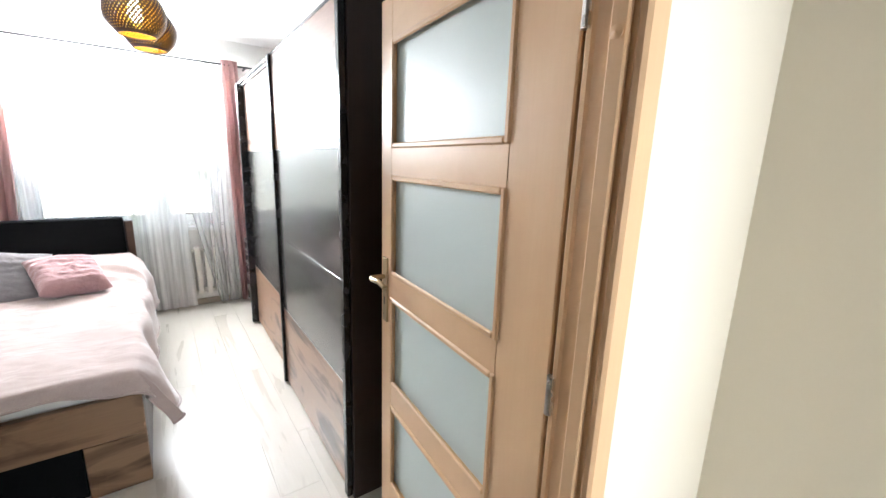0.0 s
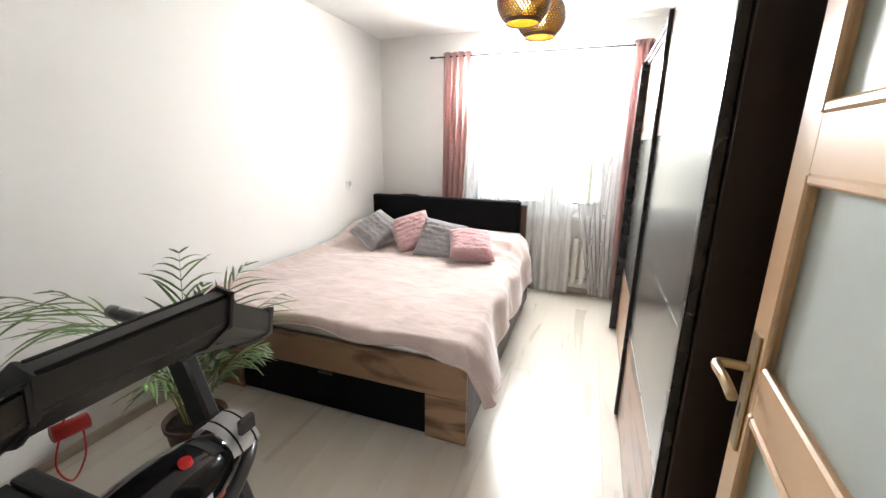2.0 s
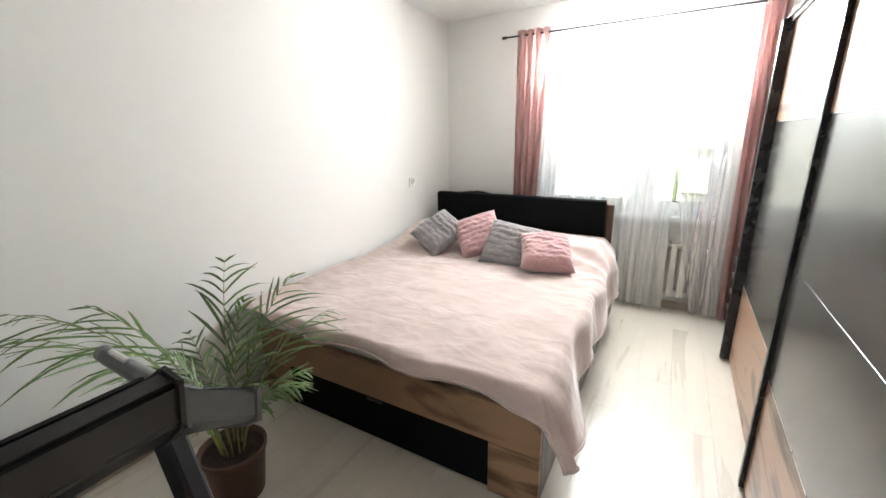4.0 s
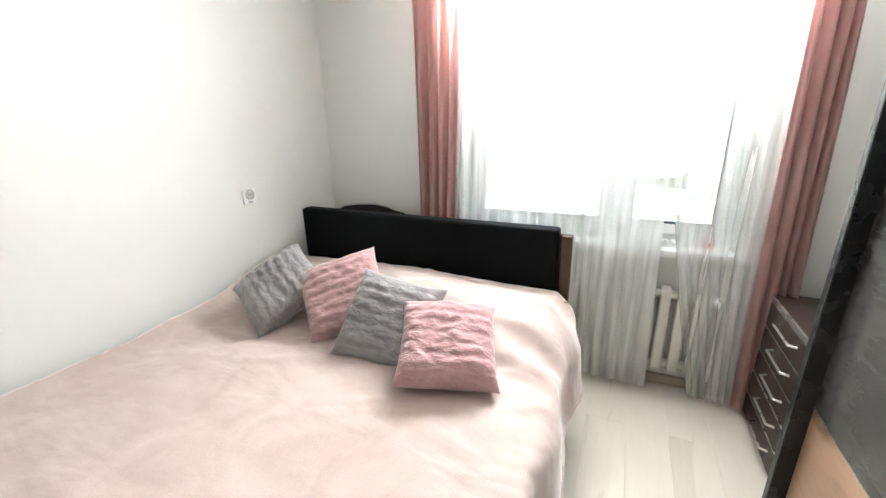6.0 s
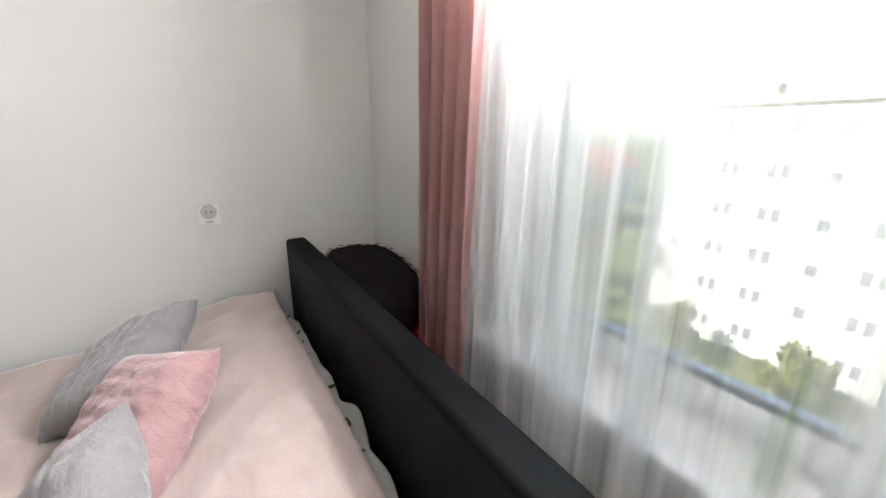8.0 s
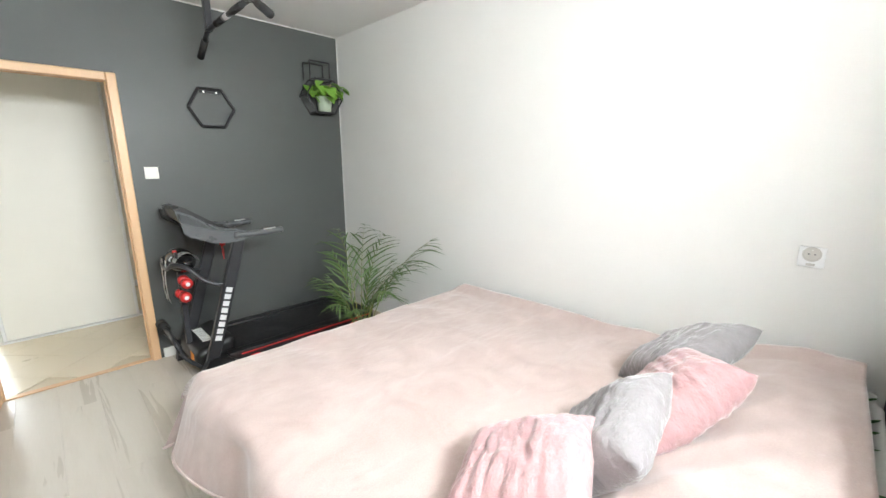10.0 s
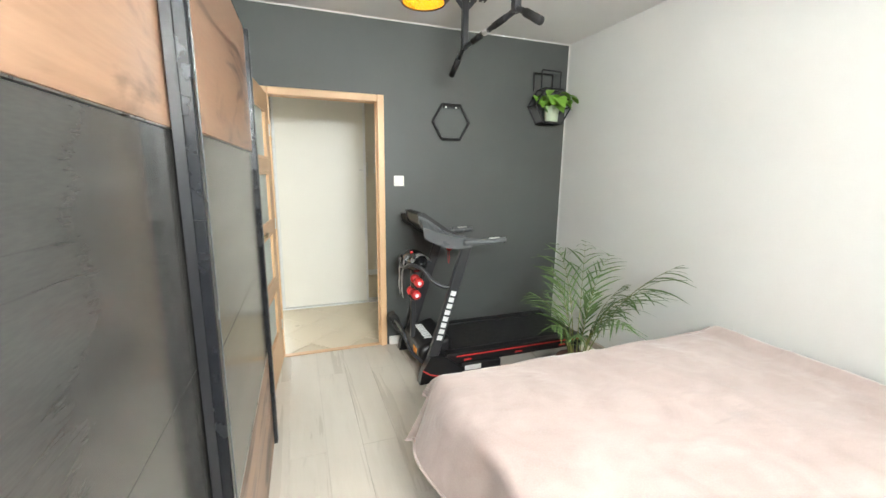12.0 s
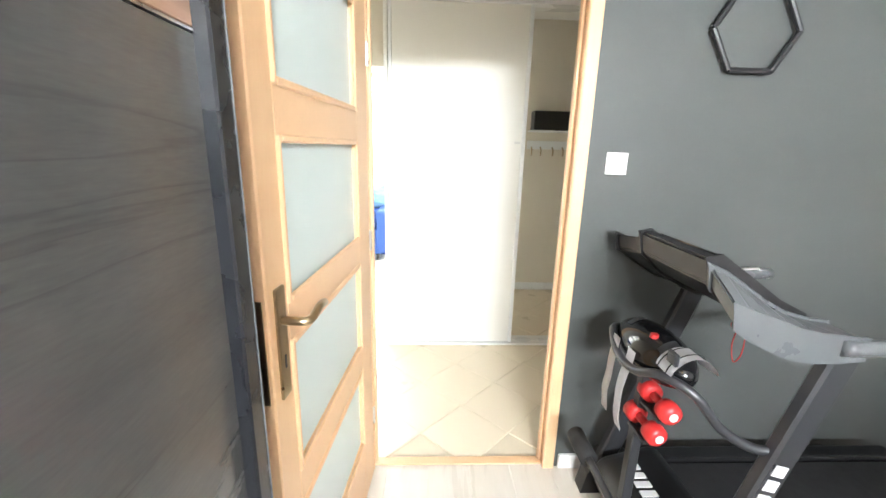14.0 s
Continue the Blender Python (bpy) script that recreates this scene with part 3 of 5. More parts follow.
# ---- window ----
def window_unit():
    t = thing("window_1", pose(0, 0, 0), "white plastic two-sash window above the radiator", "window", kind="structure")
    y0, y1 = RY + 0.12, RY + 0.19
    MX = 1.935
    fw = 0.05
    part("window_frame", box(WX0, y0, WZ0, WX0 + fw, y1, WZ1, 0.004), M_PVC, t)
    part("window_frame", box(WX1 - fw, y0, WZ0, WX1, y1, WZ1, 0.004), M_PVC, t)
    part("window_frame", box(WX0 + fw, y0, WZ0, WX1 - fw, y1, WZ0 + fw, 0.004), M_PVC, t)
    part("window_frame", box(WX0 + fw, y0, WZ1 - fw, WX1 - fw, y1, WZ1, 0.004), M_PVC, t)
    part("mullion", box(MX - 0.035, y0, WZ0 + fw, MX + 0.035, y1, WZ1 - fw, 0.004), M_PVC, t)
    for a, b in ((WX0 + fw - 0.012, MX - 0.023), (MX + 0.023, WX1 - fw + 0.012)):
        z0, z1, s, ya, yb = WZ0 + fw - 0.012, WZ1 - fw + 0.012, 0.062, y0 - 0.022, y1 - 0.02
        sash = part("sash", box(a, ya, z0, a + s, yb, z1, 0.006), M_PVC, t)
        bm = box(b - s, ya, z0, b, yb, z1, 0.006)
        box(a + s, ya, z0, b - s, yb, z0 + s, 0.006, bm=bm)
        box(a + s, ya, z1 - s, b - s, yb, z1, 0.006, bm=bm)
        part("sash_rails", bm, M_PVC, sash)
        bm = box(a + s, ya + 0.004, z0 + s, a + s + 0.006, ya + 0.03, z1 - s)
        box(b - s - 0.006, ya + 0.004, z0 + s, b - s, ya + 0.03, z1 - s, bm=bm)
        box(a + s + 0.006, ya + 0.004, z0 + s, b - s - 0.006, ya + 0.03, z0 + s + 0.006, bm=bm)
        part("gasket", bm, M_RUBBER, sash, "dark rubber gasket")
        pane = part("pane", box(a + s - 0.004, yb - 0.03, z0 + s - 0.004, b - s + 0.004, yb - 0.02, z1 - s + 0.004), M_GLASS, sash)
        pane.visible_shadow = False
    grip = part("window_handle", box(2.452, y0 - 0.034, 1.24, 2.478, y0 - 0.022, 1.31, 0.004), M_PVC, t)
    part("lever", tube([(2.465, y0 - 0.034, 1.29), (2.465, y0 - 0.06, 1.29), (2.465, y0 - 0.062, 1.17)], 0.009, 10), M_PVC, grip)
    part("window_sill", box(WX0 - 0.06, RY - 0.07, WZ0 - 0.045, WX1 + 0.06, RY + 0.12, WZ0 - 0.005, 0.008, seg=2), M_PVC, t, "white window board")
    part("outer_sill", box(WX0, RY + 0.19, WZ0 - 0.02, WX1, RY + 0.36, WZ0, 0.003), M_ALU, t)
    return t


window_unit()
# ---- bedroom furniture ----
def sliding_wardrobe():
    FX, Y0, Y1, H = 2.581, 1.075, 3.49, 2.13
    t = thing("wardrobe", pose(2.9, 2.24, 0, 0, 0, -0.8), "tall sliding-door wardrobe in rustic oak and dark slate", "wardrobe")
    o = Vector((2.9, 2.24, 0))

    def b(x0, y0, z0, x1, y1, z1, bevel=0.002, **k):
        return box(x0 - o.x, y0 - o.y, z0, x1 - o.x, y1 - o.y, z1, bevel, **k)

    part("side_panel", b(FX + 0.01, Y0 - 0.02, 0, RX - 0.03, Y0, H), M_WENGE, t, "dark wenge side panel")
    part("side_panel", b(FX + 0.02, Y1, 0, RX - 0.03, Y1 + 0.02, H), M_WENGE, t, "dark wenge side panel")
    part("top_panel", b(FX + 0.02, Y0, H - 0.03, RX - 0.03, Y1, H), M_WENGE, t)
    part("plinth", b(FX + 0.08, Y0, 0, FX + 0.10, Y1, 0.03), M_WENGE, t)
    part("back_panel", b(RX - 0.05, Y0, 0.0, RX - 0.032, Y1, H - 0.03), M_WENGE, t)
    mid = 2.24
    part("top_track", b(FX + 0.002, Y0, H - 0.010, FX + 0.012, Y1, H + 0.004), M_SATIN, t)
    for k, (a, c, x, strips) in enumerate(((Y0 + 0.015, mid + 0.02, FX, (Y0 + 0.012, mid + 0.005)), (mid - 0.01, Y1 - 0.005, FX + 0.036, (Y1 - 0.022,)))):
        # core coloured black to put the shade of the gap between the doors
        door = part("sliding_door", b(x + 0.006, a, 0.02, x + 0.03, c, H - 0.012), M_BLKMETAL, t)
        bands = ((0.022, 0.55, M_OAK, "rustic oak veneer panel"), (0.556, 1.0314, M_SLATE, "dark slate panel"), (1.0326, 1.572, M_SLATE, "dark slate panel"), (1.578, H - 0.014, M_OAK, "rustic oak veneer panel"))
        for z0, z1, m, lab in bands:
            part("panel", b(x, a + 0.004, z0, x + 0.007, c - 0.004, z1, 0.001), m, door, lab)
        for z in (0.553, 1.575):
            part("joint_strip", b(x - 0.0006, a + 0.004, z - 0.0014, x + 0.006, c - 0.004, z + 0.0014, 0), M_ALU, door, "thin metal joint strip")
        for s in strips:
            part("grip_profile", b(FX - 0.018, s - 0.018, 0.012, x + 0.008, s + 0.018, H - 0.008, 0.003), M_SATIN, door, "black anodised grip profile")
            # thin grey strip that paints the highlight along the profile's edge
            part("profile_edge", b(FX - 0.0195, s - 0.0165, 0.014, FX - 0.0175, s - 0.0155, H - 0.01, 0), M_TMGREY, door)
    return t


sliding_wardrobe()


def chest_of_drawers():
    X0, X1, Y0, Y1, H = 2.655, 3.18, 3.56, 4.13, 0.70
    t = thing("chest_of_drawers", pose(X0, Y0, 0), "dark wenge chest of drawers with pale metal handles", "dresser")
    W, D = X1 - X0, Y1 - Y0
    part("body", box(0.016, 0.0, 0.03, W, D, H - 0.022, 0.002), M_WENGE, t)
    part("top", box(0.004, -0.006, H - 0.022, W, D + 0.006, H, 0.002), M_WENGE, t)
    part("edge_strip", box(-0.004, -0.006, H - 0.022, 0.004, D + 0.006, H + 0.001, 0.001), M_ALU, t, "silver edge strip")
    part("foot_rail", box(0.03, 0.02, 0, W - 0.02, D - 0.02, 0.03), M_BLKMETAL, t)
    n = 5
    h = (H - 0.022 - 0.035) / n
    for k in range(n):
        z = 0.035 + k * h
        d = part("drawer_front", box(0.0, 0.004, z + 0.003, 0.016, D - 0.004, z + h - 0.003, 0.002), M_WENGE, t)
        part("edge_strip", box(-0.002, 0.004, z + h - 0.008, 0.003, D - 0.004, z + h - 0.003, 0), M_ALU, d)
        zc = z + h * 0.58
        part("handle", tube([(0.002, D * 0.32, zc), (-0.026, D * 0.34, zc), (-0.026, D * 0.66, zc), (0.002, D * 0.68, zc)], 0.0055, 8), M_ALU, d, "bow handle in satin metal")
    return t


chest_of_drawers()

BX0, BX1, BY0, BY1 = 0.13, 1.82, 1.695, 3.90


def bed():
    t = thing("bed", pose((BX0 + BX1) / 2, (BY0 + BY1) / 2, 0), "double bed in rustic oak with a padded black headboard", "bed")
    cx, cy = (BX0 + BX1) / 2, (BY0 + BY1) / 2

    def b(x0, y0, z0, x1, y1, z1, bevel=0.003, **k):
        return box(x0 - cx, y0 - cy, z0, x1 - cx, y1 - cy, z1, bevel, **k)

    # foot end: oak surround with a dark drawer front let into it
    foot = part("footboard", b(BX0, BY0, 0.262, BX1, BY0 + 0.035, 0.46), M_OAK_X, t, "rustic oak foot panel")
    part("foot_block", b(1.595, BY0, 0.0, BX1, BY0 + 0.035, 0.259), M_OAK_X, foot)
    part("foot_block", b(BX0, BY0, 0.0, 0.345, BY0 + 0.035, 0.259), M_OAK_X, foot)
    dr = part("drawer", b(0.350, BY0 + 0.012, 0.012, 1.59, BY0 + 0.03, 0.257), M_LEATHER, t, "black drawer front under the bed")
    part("finger_pull", b(0.92, BY0 + 0.006, 0.232, 1.02, BY0 + 0.014, 0.249), M_BLKMETAL, dr)
    part("side_rail", b(BX1 - 0.03, BY0 + 0.035, 0.03, BX1, BY1 - 0.06, 0.42), M_WENGE, t, "dark side rail")
    part("side_rail", b(BX0, BY0 + 0.035, 0.03, BX0 + 0.03, BY1 - 0.06, 0.42), M_WENGE, t, "dark side rail")
    part("base", b(BX0 + 0.03, BY0 + 0.04, 0.2, BX1 - 0.03, BY1 - 0.06, 0.34), M_WENGE, t)
    part("mattress", b(BX0 + 0.04, BY0 + 0.05, 0.34, BX1 - 0.04, BY1 - 0.10, 0.555, 0.03, seg=3), M_SHEET, t, "white mattress", smooth=True)
    back = part("headboard", b(0.10, BY1 - 0.035, 0, 1.765, BY1 - 0.012, 0.965), M_WENGE, t, "dark wenge headboard panel")
    part("pad", b(0.118, BY1 - 0.092, 0.52, 1.705, BY1 - 0.004, 1.0, 0.022, seg=5), M_LEATHER, back, "black leatherette headboard pad", smooth=True)
    part("side_post", b(1.716, BY1 - 0.06, 0, 1.765, BY1 - 0.036, 0.965), M_BROWN, back)
    return t


bed()


def drape(s, q):
    """The bedspread over the mattress: s across from the wall, q from the head towards the foot, in metres along the cloth."""
    x0, x1, y1, y0 = 0.05, 1.785, 3.75, 1.705
    top = 0.588
    x, y = x0 + s, y1 - q
    over_x, over_y = max(0.0, x - x1), max(0.0, y0 - y)
    hump = 0.13 * math.exp(-(max(0.0, 3.58 - y) / 0.30) ** 2) * (0.95 + 0.12 * math.sin(x * 2.2 - 0.6)) * min(1, max(0, (x1 - x) / 0.12 + 0.5))
    z = top + hump + 0.012 * wobble(x, y, 0.3, 2.2) + 0.005 * wobble(x, y, 1.3, 6.0) + 0.002 * wobble(x, y * 1.6, 2.3, 15.0)
    fold = 0.016 * (1 - abs(math.sin((x * 0.9 + y * 1.5) * 8 + 4 * wobble(x, y, 2.2, 1.6)))) * (math.exp(-((y - 3.35) / 0.25) ** 2) * (0.5 + 0.7 * min(1, max(0, x - 0.9))) + 0.10)
    crease = 1 - abs(math.sin((x * 1.5 + y * 0.8) * 5.5 + 3 * wobble(x, y, 6.1, 1.2)))
    z += 0.004 * crease ** 3 * (0.35 + 0.65 * max(0, wobble(x, y, 9.4, 1.6) + 0.3))
    tuck = math.exp(-((x - 1.62) / 0.16) ** 2 - ((y - 3.30) / 0.30) ** 2)
    z += 0.012 * tuck * math.sin(38 * (y + 0.35 * x) + 2 * wobble(x, y, 3, 3))
    pull = math.exp(-((x - 1.45) / 0.42) ** 2 - ((y - 3.42) / 0.22) ** 2) + 0.5 * math.exp(-((y - 2.95) / 0.24) ** 2)
    z += 0.015 * pull * (1 - abs(math.sin(15 * (y - 0.28 * x) + 2.4 * wobble(x, y, 8.8, 2.4)))) ** 2
    z += fold + 0.003 * wobble(x * 4, y * 0.8, 4.0, 3.0)
    r = 0.045
    drop = math.hypot(over_x, over_y)
    if drop > 0:
        ux, uy = over_x / drop, -over_y / drop
        a = min(drop / r, math.pi / 2)
        out = r * math.sin(a)
        z -= r * (1 - math.cos(a)) + max(0, drop - r * math.pi / 2)
        ripple = 0.022 * math.sin(11 * (x if over_y > over_x else y) + 2.5 * wobble(x, y, 5, 1.5)) + 0.018 * wobble(x, y, 7, 5)
        flare = max(0, drop - r) * ((0.10 if over_y < 0.02 else 0.28) + 0.35 * math.exp(-((y - 1.80) / 0.22) ** 2) * min(1, over_x * 12))
        out += (ripple + 0.01) * min(1, drop / 0.10) + flare
        x = min(x, x1) + ux * out
        y = max(y, y0) + uy * out
    if s < 0.10:
        z += 0.03 * (1 - s / 0.10)
    return Vector((x, y, z))


def bedspread():
    rows = []
    nx, ny = 150, 176
    for j in range(ny + 1):
        q_line = []
        for i in range(nx + 1):
            s = 1.765 * i / 122 if i <= 122 else 1.765 + (0.275 + 0.03 * wobble(0, j * 0.044, 3, 1.5)) * (i - 122) / (nx - 122)
            q = 1.95 * j / 146 if j <= 146 else 1.95 + (0.16 + 0.055 * wobble(i * 0.045, 0, 9, 1.3) + 0.05 * (i / nx) ** 4) * (j - 146) / (ny - 146)
            q_line.append(drape(s, q))
        rows.append(q_line)
    bm = sheet(rows)
    bmesh.ops.recalc_face_normals(bm, faces=bm.faces)
    bmesh.ops.solidify(bm, geom=bm.faces[:], thickness=0.006)
    t = thing("bedspread", pose(0, 0, 0), "rumpled pale pink fleece bedspread over the bed", "bedspread")
    part("cloth", bm, M_SPREAD, t, smooth=True)
    part("side_hem", tube([p[-1] + Vector((0.001, 0, 0.002)) for p in rows], 0.006, 6), M_SPREAD, t, smooth=True)
    part("foot_hem", tube([p + Vector((0, -0.001, 0.002)) for p in rows[-1]], 0.006, 6), M_SPREAD, t, smooth=True)
    return t


bedspread()


def printed_sheet():
    """The strip of patterned bed linen that shows behind the bedspread."""
    t = thing("bed_sheet", pose(0.95, 3.765, 0.605), "white bed linen with green leaf print under the bedspread", "bed linen")
    rows = []
    for j in range(9):
        row = []
        for i in range(61):
            x = -0.83 + 1.66 * i / 60
            y = -0.05 + 0.025 * wobble(x, 0, 5, 6) + 0.08 * j / 8
            z = 0.093 + 0.02 * wobble(x, y, 0, 5) + 0.012 * math.sin(x * 21 + 3 * wobble(x, 0, 0, 2)) - 0.05 * abs(x / 0.83) ** 5 - (0.05 if j == 8 else 0)
            row.append((x, y, z))
        rows.append(row)
    bm = sheet(rows)
    bmesh.ops.solidify(bm, geom=bm.faces[:], thickness=0.008)
    part("cloth", bm, M_SHEET, t, smooth=True)
    corner = sheet([[(0.74 + 0.12 * u, -0.10 - 0.05 * v + 0.02 * u, 0.10 - 0.09 * u * u - 0.02 * v + 0.006 * math.sin(9 * u + 5 * v)) for u in [k / 8 for k in range(9)]] for v in [k / 6 for k in range(7)]])
    bmesh.ops.solidify(corner, geom=corner.faces[:], thickness=0.008)
    part("pillow_edge", corner, M_SHEET, t, smooth=True)
    rnd = random.Random(4)
    for k in range(17):
        x = -0.80 + 1.62 * k / 16 + rnd.uniform(-0.02, 0.02)
        y = rnd.uniform(-0.06, 0.0)
        z = 0.099 + 0.02 * wobble(x, y, 0, 5) + 0.012 * math.sin(x * 21 + 3 * wobble(x, 0, 0, 2)) - 0.05 * abs(x / 0.83) ** 5
        bm = bmesh.new()
        a, L, w = rnd.uniform(0, 3.14), rnd.uniform(0.026, 0.042), rnd.uniform(0.006, 0.011)
        pts = [(-L, 0), (-L * 0.3, w), (L * 0.5, w * 0.8), (L, 0), (L * 0.5, -w * 0.8), (-L * 0.3, -w)]
        bm.faces.new([bm.verts.new((x + p * math.cos(a) - q * math.sin(a), y + p * math.sin(a) + q * math.cos(a), z + 0.004)) for p, q in pts])
        bmesh.ops.solidify(bm, geom=bm.faces[:], thickness=-0.002)
        part("leaf_print", bm, M_LEAFPRINT, t, "printed green leaf")
    return t


printed_sheet()


def cushion_mesh(size, thick, seed):
    n = 46
    bm = bmesh.new()
    for sgn in (1, -1):
        rows = []
        for j in range(n + 1):
            row = []
            for i in range(n + 1):
                u, v = 2 * i / n - 1, 2 * j / n - 1
                pinch = 1 - 0.075 * (1 - abs(u) ** 3) * abs(v) ** 6
                pinch2 = 1 - 0.075 * (1 - abs(v) ** 3) * abs(u) ** 6
                h = max(0.0, (1 - u ** 4) * (1 - v ** 4)) ** 0.55
                w = 0.16 * wobble(u + seed, v, sgn, 1.7) + 0.07 * wobble(u + seed, v, sgn, 5.0)
                row_at = v * 4.2 + 0.35 * wobble(u, v, seed + 3, 2.6)
                tuft = abs(math.sin(math.pi * row_at)) ** 0.6 * (0.65 + 0.35 * abs(math.sin(math.pi * (u * 2.3 + 0.5 * (math.floor(row_at) % 2) + 0.3 * wobble(u, v, seed, 3)))) ** 0.6)
                ridge = (0.0075 * tuft + 0.004 * wobble(u, v * 1.6, seed + 5, 6)) * h
                row.append((size / 2 * u * pinch2, size / 2 * v * pinch, sgn * (thick / 2 * h * (1 + w) + ridge)))
            rows.append(row)
        vs = [[bm.verts.new(p) for p in row] for row in rows]
        for a, b in zip(vs, vs[1:]):
            for k in range(n):
                loop = (a[k], a[k + 1], b[k + 1], b[k])
                bm.faces.new(loop if sgn > 0 else loop[::-1])
    bmesh.ops.remove_doubles(bm, verts=bm.verts, dist=0.0015)
    return bm


def cushion(centre, across, upward, size, mat, label, seed):
    """A cushion whose sides run along two directions."""
    side = Vector(across).normalized()
    n = side.cross(Vector(upward)).normalized()
    up = n.cross(side)
    m = Matrix((side, up, n)).transposed().to_4x4()
    m.translation = centre
    return single("cushion", cushion_mesh(size, 0.15, seed), mat, label, "cushion", "cushions on the bed", smooth=True, m=m)


cushion((0.475, 3.235, 0.745), (0.30, -0.145, -0.108), (0.17, 0.286, 0.191), 0.395, M_GREYFUR, "grey plush cushion leaning on the headboard end", 1)
cushion((0.825, 3.285, 0.745), (0.328, 0.237, 0.113), (-0.255, 0.153, 0.202), 0.395, M_PINKFUR, "pink plush cushion between two grey ones", 2)
cushion((1.125, 3.195, 0.71), (1.387, 0.156, -0.23), (0.063, 0.968, 1.03), 0.395, M_GREYFUR, "grey plush cushion between two pink ones", 3)
cushion((1.425, 3.115, 0.715), (0.31, 0.13, -0.027), (-0.16, 0.29, 0.16), 0.375, M_PINKFUR, "pink plush cushion at the end of the row", 4)


# ---- window dressing ----
RODY, RODZ = 4.14, 2.378


def curtain_rod():
    t = thing("curtain_rod", pose(1.72, RODY, RODZ), "thin dark metal curtain rod above the window", "curtain rod")
    part("rod", tube([(-1.04, 0, 0), (1.16, 0, 0)], 0.008, 12), M_STEEL, t, smooth=True)
    for x in (-1.05, 1.17):
        part("finial", tube([(x - 0.02, 0, 0), (x + 0.02, 0, 0)], 0.013, 12), M_STEEL, t)
    for x in (-0.86, 0.1, 1.06):
        part("bracket", box(x - 0.006, 0.0, -0.012, x + 0.006, RY - RODY, 0.006), M_STEEL, t)
    return t


curtain_rod()


def pleated(name, x0t, x1t, x0b, x1b, zt, zb, y, amp, folds, mat, label, seed, thick=0.004, nz=26, per=10, amp_b=1.0, flare=0.0):
    rows = []
    n = int(folds * per)
    for j in range(nz + 1):
        f = j / nz
        z = zt + (zb - zt) * f
        row = []
        for i in range(n + 1):
            u = i / n
            bend = f ** 1.3
            x = (x0t + (x0b - x0t) * bend) * (1 - u) + (x1t + (x1b - x1t) * bend) * u
            ph = u * folds * 2 * math.pi + 1.2 * wobble(u * 2 + seed, f * 0.7, 0, 1.7)
            a = amp * (1 + (amp_b - 1) * f) * (0.8 + 0.5 * wobble(u * 3, seed, f * 0.8, 1.4))
            yy = y + a * math.sin(ph) - flare * f * f
            x += 0.3 * a * math.cos(ph * 1.0 + 0.6)
            row.append((x, yy, z + (0.006 * wobble(u * 5, seed, 0, 2) if j == nz else 0)))
        rows.append(row)
    bm = sheet(rows)
    if thick:
        bmesh.ops.solidify(bm, geom=bm.faces[:], thickness=thick)
    return bm


def velvet_curtain(x0t, x1t, x0b, x1b, seed, label, flare=0.0):
    t = thing("curtain", pose(0, 0, 0), label, "curtain", "pink curtains")
    part("cloth", pleated("cloth", x0t, x1t, x0b, x1b, RODZ + 0.04, 0.03, RODY, 0.042, 4.5, M_CURTAIN, "", seed, 0.005, amp_b=1.35, flare=flare), M_CURTAIN, t, smooth=True)
    for k in range(4):
        x = x0t + (x1t - x0t) * (k + 0.5) / 4
        ring = tube([(x, RODY + 0.022 * math.cos(a), RODZ + 0.022 * math.sin(a)) for a in [i * math.pi / 8 for i in range(16)]], 0.004, 6, closed=True)
        part("eyelet", ring, M_ALU, t)
    return t


velvet_curtain(0.79, 1.10, 0.79, 0.985, 1.0, "dusty pink velvet curtain hanging behind the headboard")
velvet_curtain(2.55, 2.72, 2.60, 2.79, 6.0, "dusty pink velvet curtain hanging beside the dresser", 0.0)


def sheer_curtain(x0t, x1t, x0b, x1b, folds, seed, label, mat):
    t = thing("sheer_curtain", pose(0, 0, 0), label, "sheer curtain", "voile curtains")
    part("cloth", pleated("cloth", x0t, x1t, x0b, x1b, RODZ - 0.015, 0.035, RODY + 0.005, 0.012, folds, mat, "", seed, 0, per=8, amp_b=1.3), mat, t, smooth=True)
    return t


sheer_curtain(1.10, 2.14, 0.985, 2.19, 14, 2.0, "dense white voile curtain in soft folds before the window", M_SHEER)
sheer_curtain(2.02, 2.56, 2.40, 2.60, 7, 5.0, "thin white voile curtain before the window and radiator", M_SHEER_THIN)


def radiator():
    t = thing("radiator", pose(2.4, 4.228, 0), "white ribbed radiator under the window board", "radiator")
    n, pitch = 11, 0.082
    for k in range(n):
        x = -k * pitch
        bm = box(x - 0.026, -0.04, 0.13, x + 0.026, 0.045, 0.62, 0.012, seg=2)
        part("rib", bm, M_RADIATOR, t, smooth=False)
    part("header_pipe", tube([(0.02, 0.0, 0.585), (-pitch * (n - 1), 0.0, 0.585)], 0.02, 12), M_RADIATOR, t, smooth=True)
    part("header_pipe", tube([(0.02, 0.0, 0.165), (-pitch * (n - 1), 0.0, 0.165)], 0.02, 12), M_RADIATOR, t, smooth=True)
    part("valve", lathe([(0, 0), (0.022, 0), (0.026, 0.01), (0.026, 0.045), (0.018, 0.055), (0, 0.056)], 20), M_PVC, t, "white thermostat knob", smooth=True).matrix_local = pose(0.06, -0.02, 0.585, 90, 0, 0)
    part("supply_pipe", tube([(0.06, 0.0, 0.58), (0.06, 0.02, 0.3), (0.06, 0.03, 0.0)], 0.011, 10), M_RADIATOR, t)
    for x in (-0.12, -pitch * (n - 2)):
        part("wall_hook", box(x - 0.01, 0.04, 0.5, x + 0.01, 0.08, 0.53), M_RADIATOR, t)
    return t


radiator()


